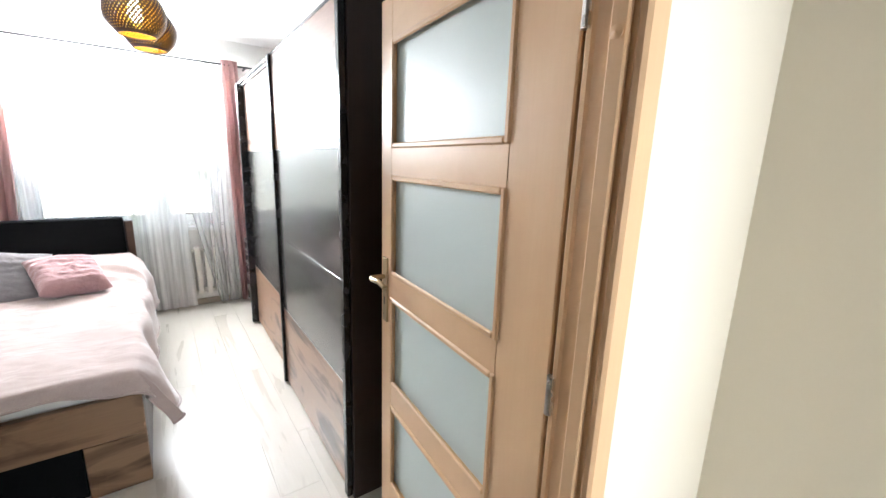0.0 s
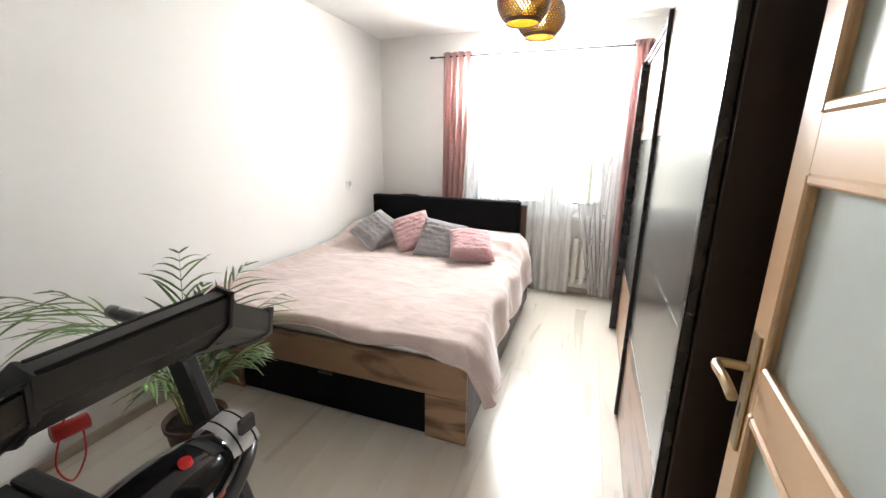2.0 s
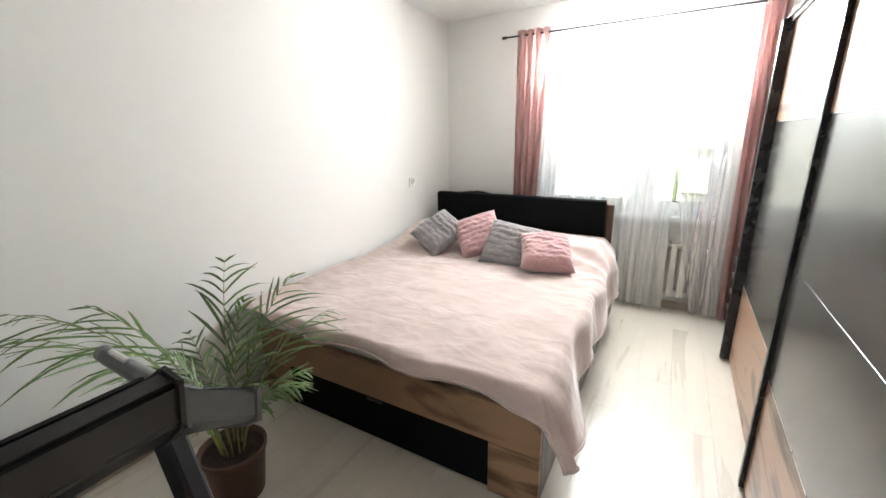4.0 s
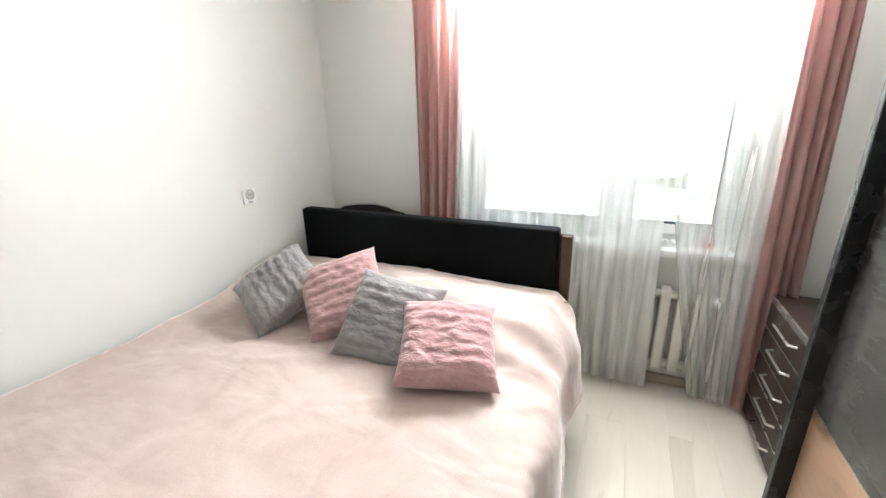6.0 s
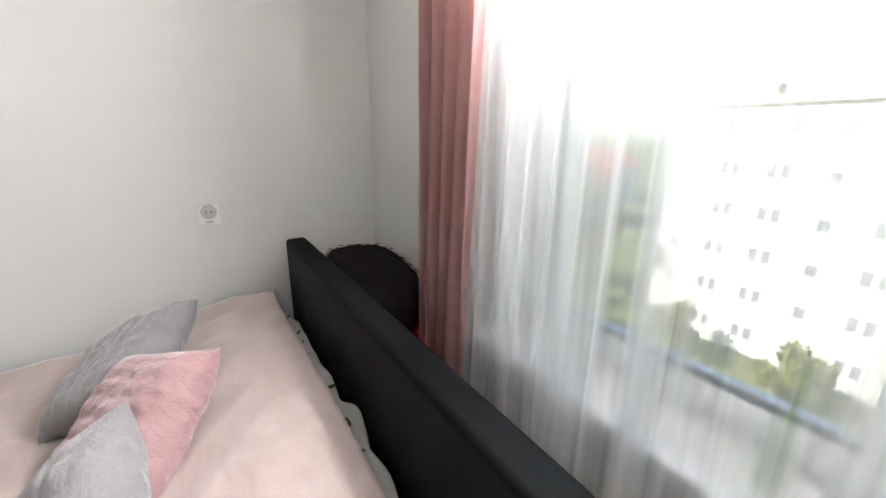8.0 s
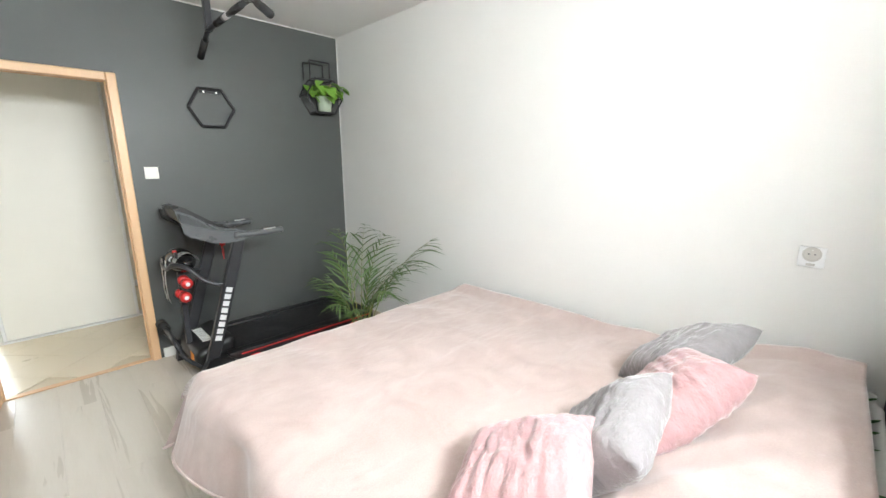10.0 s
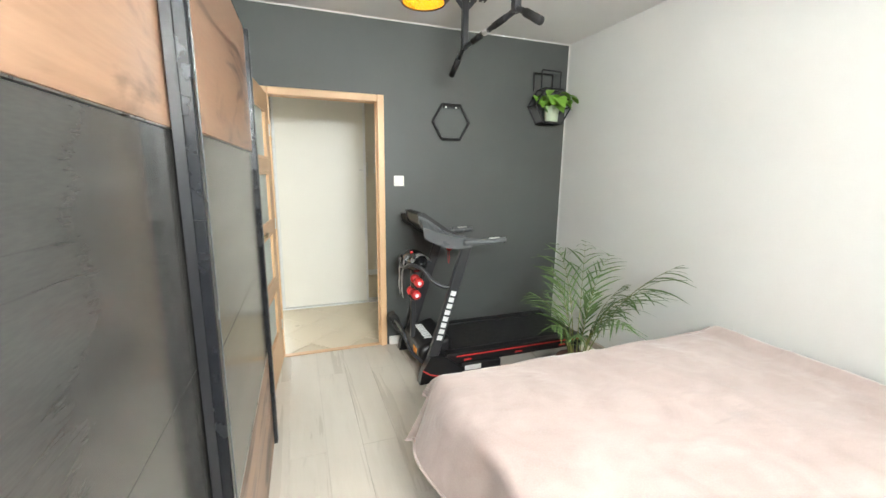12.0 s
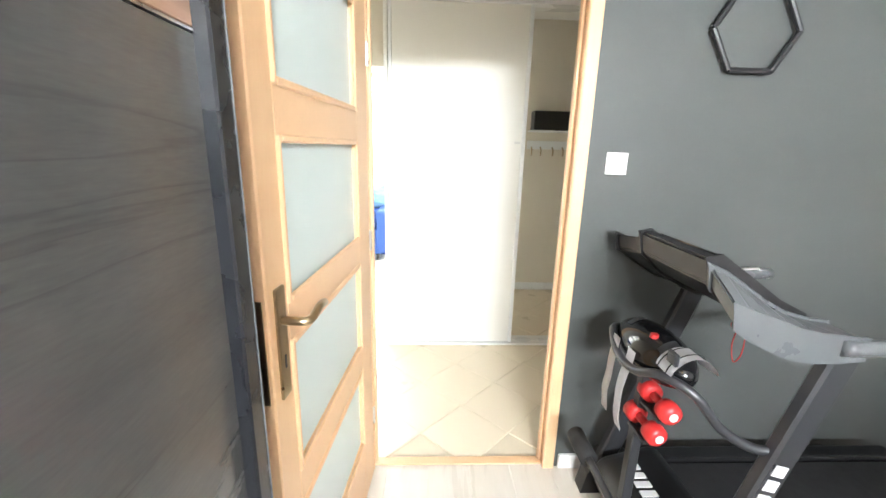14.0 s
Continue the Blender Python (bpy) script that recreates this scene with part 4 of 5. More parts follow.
# ---- lamp ----
def pendant_lamp():
    t = thing("pendant_lamp", pose(1.96, 2.02, RZ), "ceiling lamp with two perforated bronze globe shades, lit", "ceiling lamp")
    part("canopy", lathe([(0, 0), (0.055, 0), (0.055, -0.02), (0.02, -0.03), (0, -0.03)], 28), M_BLKMETAL, t, smooth=True)
    for k, (dx, dy, zc) in enumerate(((0.0, -0.11, -0.515), (0.045, 0.122, -0.520))):
        R, a0, a1 = 0.115, radians(-53), radians(68)
        shade = bmesh.new()
        prof_n, sides = 44, 180
        rings = []
        for i in range(prof_n + 1):
            a = a0 + (a1 - a0) * i / prof_n
            rings.append([shade.verts.new((R * math.cos(a) * math.cos(2 * math.pi * s / sides), R * math.cos(a) * math.sin(2 * math.pi * s / sides), R * math.sin(a) * 0.95)) for s in range(sides)])
        for i in range(prof_n):
            for s in range(sides):
                if i % 2 == 1 and 2 < i < 38 and (s + 2 * ((i // 2) % 2)) % 4 == 0:
                    continue
                shade.faces.new((rings[i][s], rings[i][(s + 1) % sides], rings[i + 1][(s + 1) % sides], rings[i + 1][s]))
        inner = shade.copy()
        bmesh.ops.transform(inner, matrix=Matrix.Diagonal((0.985, 0.985, 0.985, 1)), verts=inner.verts)
        sh = part("shade", shade, M_SHADEOUT, t, "perforated bronze globe shade", smooth=True)
        sh.matrix_local = pose(dx, dy, zc)
        lin = part("lining", inner, M_SHADEIN, sh, "gold lacquered inside", smooth=True)
        part("rim", tube([(R * math.cos(a0) * math.cos(v), R * math.cos(a0) * math.sin(v), R * math.sin(a0) * 0.95) for v in [i * math.pi / 24 for i in range(48)]], 0.003, 6, closed=True), M_SHADEOUT, sh)
        part("cap", lathe([(0, 0.128), (0.022, 0.128), (0.046, 0.107), (0.046, 0.102), (0, 0.102)], 24), M_BLKMETAL, sh, smooth=True)
        part("cord", tube([(dx * 0.3, dy * 0.3, -0.02), (dx, dy, -0.16), (dx, dy, zc + 0.125)], 0.003, 6), M_BLKMETAL, t)
        part("lamp_holder", lathe([(0, 0.103), (0.018, 0.103), (0.018, 0.06), (0, 0.06)], 16), M_BLKMETAL, sh)
        part("bulb", lathe([(0, 0.062), (0.013, 0.06), (0.02, 0.035), (0.03, 0.005), (0.026, -0.02), (0.012, -0.034), (0, -0.037)], 20), M_BULB, sh, "lit warm bulb", smooth=True)
    return t


pendant_lamp()


# ---- wall plates ----
def wall_socket():
    t = thing("wall_socket", pose(0, 3.535, 1.115), "white double-pole wall socket on the white wall", "socket")
    part("plate", box(0, -0.042, -0.042, 0.013, 0.042, 0.042, 0.004, seg=2), M_PVC, t)
    ring = lathe([(0.030, 0.0), (0.030, 0.004), (0.026, 0.004), (0.025, 0.0008), (0, 0.0008)], 24)
    part("well", ring, M_WELL, t, smooth=False).matrix_local = pose(0.0135, 0, 0.012, 0, 90, 0)
    for y in (-0.0095, 0.0095):
        part("pin_hole", box(0.0142, y - 0.003, 0.009, 0.0152, y + 0.003, 0.015), M_TMGREY, t)
    part("earth_pin", tube([(0.014, 0, 0.028), (0.020, 0, 0.028)], 0.0025, 8), M_ALU, t)
    part("lower_well", box(0.0125, -0.014, -0.036, 0.0145, 0.014, -0.026, 0.0005), M_WELL, t)
    return t


wall_socket()


def light_switch():
    t = thing("light_switch", pose(1.583, 0, 1.42), "white square light switch on the charcoal wall", "switch")
    part("plate", box(-0.042, 0, -0.042, 0.042, 0.008, 0.042, 0.003, seg=2), M_PLASTIC, t)
    part("rocker", box(-0.028, 0.007, -0.028, 0.028, 0.012, 0.028, 0.002), M_PLASTIC, t)
    return t


light_switch()


# ---- behind the headboard ----
def shag_pouf():
    bm = bmesh.new()
    rnd = random.Random(9)
    rows = []
    nu, nv = 48, 24
    for j in range(nv + 1):
        ph = -math.pi / 2 + math.pi * j / nv
        row = []
        for i in range(nu + 1):
            th = 2 * math.pi * (i % nu) / nu
            cx, cy = math.cos(th), math.sin(th)
            k = 1.0 / max(abs(cx), abs(cy)) ** 0.55
            cp = math.cos(ph) ** 0.7
            d = Vector((0.29 * cx * k * cp, 0.165 * cy * k * cp, 0.14 * math.sin(ph)))
            d *= 1 + 0.10 * wobble(d.x, d.y, d.z, 7) + 0.06 * wobble(d.x, d.y, d.z, 25) + 0.05 * wobble(d.x, d.y, d.z, 60)
            row.append(d)
        rows.append(row)
    bm = sheet(rows)
    bmesh.ops.remove_doubles(bm, verts=bm.verts, dist=0.0005)
    # tufts of pile
    bm.verts.ensure_lookup_table()
    bm.normal_update()
    base = [(v.co.copy(), v.normal.copy()) for v in bm.verts if v.co.z > -0.13]
    for co, no in base:
        for k in range(3):
            p = co + Vector((rnd.uniform(-.015, .015), rnd.uniform(-.015, .015), rnd.uniform(-.01, .01)))
            out = co.normalized()
            tip = p + out * rnd.uniform(0.004, 0.011) + Vector((rnd.uniform(-.02, .02), rnd.uniform(-.02, .02), -0.012))
            sd = Vector((rnd.uniform(-1, 1), rnd.uniform(-1, 1), rnd.uniform(-1, 1))).normalized() * 0.003
            bm.faces.new([bm.verts.new(p + sd), bm.verts.new(p - sd), bm.verts.new(tip)])
    return single("shag_cushion", bm, M_BROWNFUR, "dark brown shaggy fur cushion lying on a red blanket", "cushion", smooth=True, m=pose(0.47, 4.07, 0.835, 4, 6, 0))


shag_pouf()


def folded_blanket():
    t = thing("folded_blanket", pose(0.52, 4.06, 0.0), "folded red blanket with orange flowers behind the headboard", "blanket")
    for k, z in enumerate((0.0, 0.12, 0.24, 0.36, 0.48, 0.60)):
        bm = box(-0.30 - 0.01 * (k % 2), -0.19, z, 0.34 + 0.012 * (k % 3), 0.19, z + 0.118, 0.045, seg=3)
        for v in bm.verts:
            v.co += Vector((0, 0, 0.008 * wobble(v.co.x, v.co.y, k, 8)))
        part("fold", bm, M_RED, t, smooth=True)
    rnd = random.Random(3)
    for k in range(9):
        x, y = rnd.uniform(0.05, 0.32), rnd.uniform(-0.16, 0.15)
        bm = lathe([(0, 0.0), (0.03, 0.0), (0.034, -0.003), (0, -0.004)], 8, centre=(x, y, 0.722 + 0.002 * k * 0.3))
        part("flower_print", bm, M_ORANGE, t, "orange flower print")
    return t


folded_blanket()


# ---- on the window board ----
def tealight(x, mat, label):
    t = thing("tealight", pose(x, 4.335, WZ0 - 0.005), label, "candle", "tealights on the window board")
    part("cup", lathe([(0, 0), (0.019, 0), (0.021, 0.003), (0.022, 0.024), (0.0205, 0.024), (0.0195, 0.016), (0, 0.016)], 18), mat, t, smooth=True)
    part("wick", tube([(0, 0, 0.015), (0.001, 0, 0.023)], 0.0012, 5), M_RUBBER, t)
    return t


for k, x in enumerate((2.20, 2.25, 2.30, 2.35)):
    tealight(x, M_PVC, "small white tealight cup on the window board")
tealight(2.41, M_TMRED, "small red tealight cup on the window board")


def stem_vase():
    t = thing("stem_vase", pose(1.76, 4.32, WZ0 - 0.005), "slim glass vase with a tall green stem on the window board", "vase")
    part("vase", lathe([(0, 0), (0.022, 0), (0.024, 0.01), (0.016, 0.06), (0.011, 0.12), (0.013, 0.14), (0.010, 0.14), (0.009, 0.12), (0.013, 0.06), (0, 0.012)], 20), M_SAGE, t, smooth=True)
    part("stem", tube(smooth_line([(0, 0, 0.02), (0.003, 0, 0.13), (0.008, 0.002, 0.26)], 5), 0.0035, 6), M_POTHOS, t)
    return t


stem_vase()
# ---- fitness corner ----
def wpart(name, bm, mat, t, label="", smooth=False, under=None):
    """A part of thing t whose mesh is given in room coordinates."""
    bmesh.ops.transform(bm, matrix=t.matrix_world.inverted(), verts=bm.verts)
    return part(name, bm, mat, under or t, label, smooth)


def beam(a, b, w, h, bevel=0.003):
    """A rectangular tube from a to b."""
    a, b = Vector(a), Vector(b)
    d = b - a
    m = Matrix.Translation((a + b) / 2) @ d.to_track_quat("Z", "Y").to_matrix().to_4x4()
    return box(-w / 2, -h / 2, -d.length / 2, w / 2, h / 2, d.length / 2, bevel, m=m)


def treadmill():
    t = thing("treadmill", pose(0.9, 0.42, 0), "black folding treadmill with massage belt along the charcoal wall", "treadmill")
    t.matrix_world = pose(0.9, 0.42, 0)
    bpy.context.view_layer.update()
    for y0, y1, out in ((0.655, 0.735, 1), (0.095, 0.175, -1)):
        rail = wpart("side_rail", box(0.215, y0, 0.105, 1.42, y1, 0.195, 0.014, seg=2), M_TMBLACK, t)
        yo = y1 if out > 0 else y0
        wpart("red_stripe", box(0.24, yo - 0.001 if out > 0 else yo - 0.003, 0.163, 1.34, yo + 0.003 if out > 0 else yo + 0.001, 0.172), M_TMRED, t, "red stripe", under=rail)
        for x in (0.42, 0.82, 1.25):
            wpart("clip", box(x - 0.03, yo - 0.002, 0.128, x + 0.03, yo + 0.003, 0.14), M_TMRED, t, under=rail)
        wpart("rear_foot", box(0.225, y0 + 0.01, 0.0, 0.30, y1 - 0.01, 0.11, 0.012), M_RUBBER, t)
        foot = outline([(1.625, 0.0), (1.605, 0.10), (1.545, 0.195), (1.43, 0.185), (1.30, 0.085), (1.30, 0.0)], 0.07)
        bmesh.ops.transform(foot, matrix=Matrix.Translation((0, y0 + 0.01 + (0.02 if out > 0 else -0.02), 0)), verts=foot.verts)
        ft = wpart("base_foot", foot, M_TMBLACK, t)
        ye = y0 + 0.01 + (0.02 if out > 0 else -0.02) + (0.07 if out > 0 else 0)
        arc = tube([(1.60, ye, 0.105), (1.55, ye, 0.068), (1.48, ye, 0.045), (1.40, ye, 0.032), (1.315, ye, 0.026)], 0.005, 6)
        wpart("red_trim", arc, M_TMRED, t, under=ft)
        wpart("upright", beam((1.535, (y0 + y1) / 2 + 0.012 * out, 0.12), (1.255, (y0 + y1) / 2, 1.01), 0.042, 0.078, 0.008), M_STEEL, t)
    # block lettering on the upright, as plain bars
    foot_at, head_at = Vector((1.535, 0.7292, 0.12)), Vector((1.255, 0.7172, 1.01))
    d = (head_at - foot_at).normalized()
    for k in range(8):
        c = foot_at + d * (0.20 + 0.048 * k)
        wpart("letter_bar", beam(c, c + d * 0.034, 0.002, 0.040, 0), M_WHITEPRINT, t, "white printed letter block")
    wpart("deck", box(0.225, 0.17, 0.12, 1.40, 0.66, 0.172, 0.004), M_TMBLACK, t)
    wpart("running_belt", box(0.215, 0.182, 0.17, 1.38, 0.648, 0.183, 0.005), M_BELT, t, "black running belt")
    wpart("rear_roller", tube([(0.222, 0.18, 0.15), (0.222, 0.65, 0.15)], 0.032, 16), M_TMBLACK, t, smooth=True)
    wpart("lift_block", box(0.98, 0.69, 0.045, 1.31, 0.755, 0.11, 0.01), M_TMBLACK, t)
    wpart("wheel", tube([(1.0, 0.70, 0.03), (1.0, 0.75, 0.03)], 0.03, 20), M_RUBBER, t)
    wpart("label", box(1.15, 0.754, 0.058, 1.28, 0.757, 0.095), M_WHITEPRINT, t, "white paper label")
    hood = box(1.34, 0.18, 0.15, 1.60, 0.65, 0.285, 0.05, seg=4)
    for v in hood.verts:
        v.co.z -= max(0, v.co.x - 1.42) * 0.35
    wpart("motor_hood", hood, M_TMBLACK, t, smooth=True)
    for k in range(7):
        wpart("letter_bar", box(1.47, 0.28 + k * 0.042, 0.262, 1.53, 0.305 + k * 0.042, 0.268), M_WHITEPRINT, t)
    wpart("yellow_sticker", box(1.598, 0.50, 0.11, 1.602, 0.58, 0.20), M_ORANGE, t, "yellow warning sticker")
    # sit-up frame in front of the hood
    loop = smooth_line([(1.56, 0.15, 0.10), (1.66, 0.15, 0.22), (1.70, 0.17, 0.33), (1.70, 0.30, 0.345), (1.70, 0.50, 0.345), (1.70, 0.61, 0.33), (1.66, 0.64, 0.22), (1.56, 0.64, 0.10)], 5)
    wpart("sit_up_bar", tube(loop, 0.014, 10), M_STEEL, t, smooth=True)
    wpart("foam_roll", tube([(1.70, 0.20, 0.345), (1.70, 0.34, 0.345)], 0.034, 16), M_RUBBER, t, smooth=True)
    # console, tilted towards the runner, with moulded wings
    prof = [(1.30, 1.0), (1.40, 1.02), (1.50, 1.062), (1.578, 1.132), (1.594, 1.203), (1.56, 1.21), (1.47, 1.15), (1.38, 1.088), (1.30, 1.05)]
    curve = [(1.235, 0.982), (1.29, 0.976), (1.36, 0.988), (1.42, 1.015), (1.48, 1.058), (1.54, 1.102), (1.578, 1.128),
             (1.588, 1.186), (1.54, 1.166), (1.48, 1.128), (1.42, 1.088), (1.36, 1.057), (1.29, 1.038), (1.235, 1.032)]
    for y0, y1, nm, m in ((0.27, 0.61, "console", M_TMBLACK), (0.61, 0.722, "wing", M_TMGREY), (0.10, 0.27, "wing", M_TMBLACK)):
        bm = outline(prof if nm == "console" else curve, y1 - y0)
        bmesh.ops.transform(bm, matrix=Matrix.Translation((0, y0, 0)), verts=bm.verts)
        bmesh.ops.bevel(bm, geom=bm.edges[:], offset=0.007, segments=2, affect="EDGES")
        for v in bm.verts:
            v.co.z -= (max(0, v.co.y - 0.61) * 0.60 + max(0, 0.27 - v.co.y) * 0.15) * min(1, max(0, (v.co.x - 1.32) / 0.22))
        wpart(nm, bm, m, t)
    scr = box(-0.085, -0.15, -0.002, 0.085, 0.15, 0.004, 0.001, m=Matrix.Translation((1.468, 0.44, 1.153)) @ pose(0, 0, 0, 0, -35, 0))
    wpart("display", scr, M_TMGLOSS, t, "dark glossy display panel")
    for y in (0.722, 0.125):
        wpart("handrail", tube(smooth_line([(1.30, y, 1.012), (1.20, y, 1.012), (1.08, y, 1.012), (0.97, y, 1.018)], 4), 0.021, 12), M_TMGREY, t, smooth=True)
        wpart("pulse_grip", tube([(1.10, y, 1.031), (1.02, y, 1.034)], 0.008, 8), M_ALU, t)
    key = wpart("safety_key", tube([(1.295, 0.395, 0.925), (1.30, 0.455, 0.920)], 0.018, 14), M_TMRED, t, "red safety key", smooth=True)
    wpart("cord", tube(smooth_line([(1.33, 0.42, 1.0), (1.30, 0.41, 0.93), (1.29, 0.39, 0.85), (1.29, 0.41, 0.795), (1.295, 0.44, 0.84), (1.30, 0.445, 0.915)], 5), 0.002, 6), M_TMRED, t, under=key)
    # crossbar, massage motor and straps
    bow = smooth_line([(1.355, 0.70, 0.70), (1.42, 0.685, 0.69), (1.50, 0.655, 0.73), (1.57, 0.63, 0.815), (1.635, 0.565, 0.84), (1.66, 0.47, 0.80), (1.66, 0.36, 0.80),
                       (1.635, 0.26, 0.84), (1.57, 0.20, 0.815), (1.50, 0.17, 0.73), (1.42, 0.145, 0.69), (1.355, 0.135, 0.70)], 5)
    wpart("crossbar", tube(bow, 0.014, 10), M_STEEL, t, smooth=True)
    motor = bmesh.new()
    bmesh.ops.create_uvsphere(motor, u_segments=28, v_segments=16, radius=1)
    bmesh.ops.transform(motor, matrix=Matrix.Translation((1.565, 0.405, 0.835)) @ Matrix.Diagonal((0.085, 0.19, 0.080, 1)), verts=motor.verts)
    mo = wpart("massage_motor", motor, M_TMGLOSS, t, "glossy black massage motor housing", smooth=True)
    wpart("power_button", lathe([(0, 0.012), (0.012, 0.012), (0.014, 0), (0, 0)], 14, centre=(1.60, 0.45, 0.902)), M_TMRED, t, under=mo)
    for yc in (0.31, 0.50):
        rows = []
        for a in [k / 6 for k in range(7)]:
            row = []
            for b in [k / 3 for k in range(4)]:
                dx, dy = -0.012 + 0.062 * a, yc - 0.405 + 0.03 * (b - 0.5) + 0.012 * a
                row.append((1.565 + dx, 0.405 + dy, 0.8365 + 0.08 * math.sqrt(max(0, 1 - (dx / 0.085) ** 2 - (dy / 0.19) ** 2))))
            rows.append(row)
        bm = sheet(rows)
        bmesh.ops.solidify(bm, geom=bm.faces[:], thickness=0.003)
        wpart("grey_insert", bm, M_TMGREY, t, "pale grey inlay", smooth=True, under=mo)
    for y0, y1, seed in ((0.30, 0.345, 1), (0.40, 0.445, 2)):
        rows = []
        for j in range(15):
            f = j / 14
            a = f * 3.0
            rows.append([(1.655 + 0.012 * math.sin(a) + 0.010 * wobble(f, seed, 0, 3), y + 0.012 * math.sin(4 * f + seed), 0.85 - 0.30 * f) for y in (y0, (y0 + y1) / 2, y1)])
        bm = sheet(rows)
        bmesh.ops.solidify(bm, geom=bm.faces[:], thickness=0.006)
        wpart("massage_strap", bm, M_WHITEPRINT, t, "white webbing strap", smooth=True)
    rows = []
    for j in range(13):
        f = j / 12
        a = math.pi * (0.08 + 0.84 * f)
        rows.append([(1.565 + (0.068 + 0.006 * math.sin(5 * f + 30 * w)) * math.cos(a), 0.515 + w, 0.842 + 0.07 * math.sin(a)) for w in (0.015, 0.04, 0.065, 0.09)])
    bm = sheet(rows)
    bmesh.ops.solidify(bm, geom=bm.faces[:], thickness=0.01)
    wpart("massage_belt", bm, M_WHITEPRINT, t, "white massage belt", smooth=True)
    for y in (0.545, 0.585):
        rows = [[(1.565 + 0.077 * math.cos(math.pi * (0.08 + 0.84 * j / 12)), y + w, 0.842 + 0.077 * math.sin(math.pi * (0.08 + 0.84 * j / 12))) for w in (0, 0.005)] for j in range(13)]
        bm = sheet(rows)
        bmesh.ops.solidify(bm, geom=bm.faces[:], thickness=0.003)
        wpart("belt_stripe", bm, M_RUBBER, t)
    wpart("buckle", box(1.612, 0.56, 0.885, 1.628, 0.605, 0.925, 0.006), M_STEEL, t)
    wpart("post", beam((1.58, 0.40, 0.22), (1.575, 0.40, 0.80), 0.035, 0.035), M_STEEL, t)
    wpart("dumbbell_rack", beam((1.585, 0.395, 0.551), (1.585, 0.50, 0.551), 0.05, 0.012), M_STEEL, t)
    wpart("dumbbell_rack", beam((1.568, 0.42, 0.651), (1.568, 0.53, 0.651), 0.05, 0.012), M_STEEL, t)
    wpart("rack_arm", beam((1.572, 0.40, 0.645), (1.568, 0.46, 0.645), 0.02, 0.02), M_STEEL, t)
    wpart("rack_arm", beam((1.575, 0.39, 0.545), (1.582, 0.44, 0.545), 0.02, 0.02), M_STEEL, t)
    return t


treadmill()


def dumbbell():
    t = thing("dumbbell", pose(1.55, 0.53, 0.627), "small red dumbbell resting on the treadmill rack", "dumbbell", "red dumbbells")
    for s in (-1, 1):
        head = part("head", lathe([(0, 0.055), (0.022, 0.055), (0.034, 0.045), (0.036, 0.022), (0.033, 0.004), (0.02, 0), (0, 0)], 16), M_TMRED, t, smooth=True)
        head.matrix_local = pose(0, 0, 0, 0, s * 90, 0) @ pose(0, 0, 0.03)
        part("number_plate", lathe([(0, 0.0570), (0.014, 0.0570), (0.014, 0.052), (0, 0.052)], 12), M_WHITEPRINT, head)
    part("grip", tube([(-0.035, 0, 0), (0.035, 0, 0)], 0.014, 12), M_TMRED, t, smooth=True)
    t.matrix_world = pose(1.585, 0.45, 0.594, 0, 0, 92)
    return t


first_bell = dumbbell()
copy_thing(first_bell, pose(1.568, 0.478, 0.694, 0, 0, 88))


def pull_up_bar():
    t = thing("pull_up_bar", pose(1.27, 0.93, RZ), "black steel pull-up bar bolted to the ceiling", "pull-up bar")
    zb = 2.315 - RZ
    for y in (-0.335, 0.345):
        post = part("post", box(-0.02, y - 0.02, zb - 0.012, 0.02, y + 0.02, -0.012, 0.003), M_STEEL, t)
        plate = part("ceiling_plate", box(-0.15, y - 0.022, -0.014, 0.15, y + 0.022, 0.0, 0.003), M_STEEL, t)
        for x in (-0.125, -0.09, 0.09, 0.125):
            part("bolt", lathe([(0, -0.022), (0.007, -0.022), (0.008, -0.014), (0, -0.014)], 8, centre=(x, y, 0)), M_ALU, plate)
        for s in (-1, 1):
            part("brace", beam((s * 0.07, y, -0.012), (s * 0.012, y, -0.075), 0.006, 0.03, 0.001), M_STEEL, t)
    part("bar", tube([(0, -0.335, zb), (0, 0.345, zb)], 0.015, 14), M_STEEL, t, smooth=True)
    for s, y in ((-1, -0.335), (1, 0.345)):
        arm = part("arm", tube([(0, y, zb), (0, y + s * 0.03, zb - 0.004), (0, y + s * 0.10, zb - 0.045)], 0.015, 14), M_STEEL, t, smooth=True)
        part("grip", tube([(0, y + s * 0.10, zb - 0.045), (0, y + s * 0.235, zb - 0.125)], 0.021, 16), M_RUBBER, arm, "black rubber grip", smooth=True)
    part("grip", tube([(0, -0.19, zb), (0, -0.06, zb)], 0.0185, 16), M_RUBBER, t, "black rubber grip", smooth=True)
    part("grip", tube([(0, 0.10, zb), (0, 0.23, zb)], 0.0185, 16), M_RUBBER, t, "black rubber grip", smooth=True)
    part("tape", tube([(0, -0.03, zb), (0, 0.03, zb)], 0.0165, 14), M_WHITEPRINT, t, "pale label wrapped round the bar")
    return t


pull_up_bar()


# ---- wall hexagons ----
def hexagon(cx, cz, w, h):
    return [(cx - w / 2, cz), (cx - w / 4, cz - h / 2), (cx + w / 4, cz - h / 2), (cx + w / 2, cz), (cx + w / 4, cz + h / 2), (cx - w / 4, cz + h / 2)]


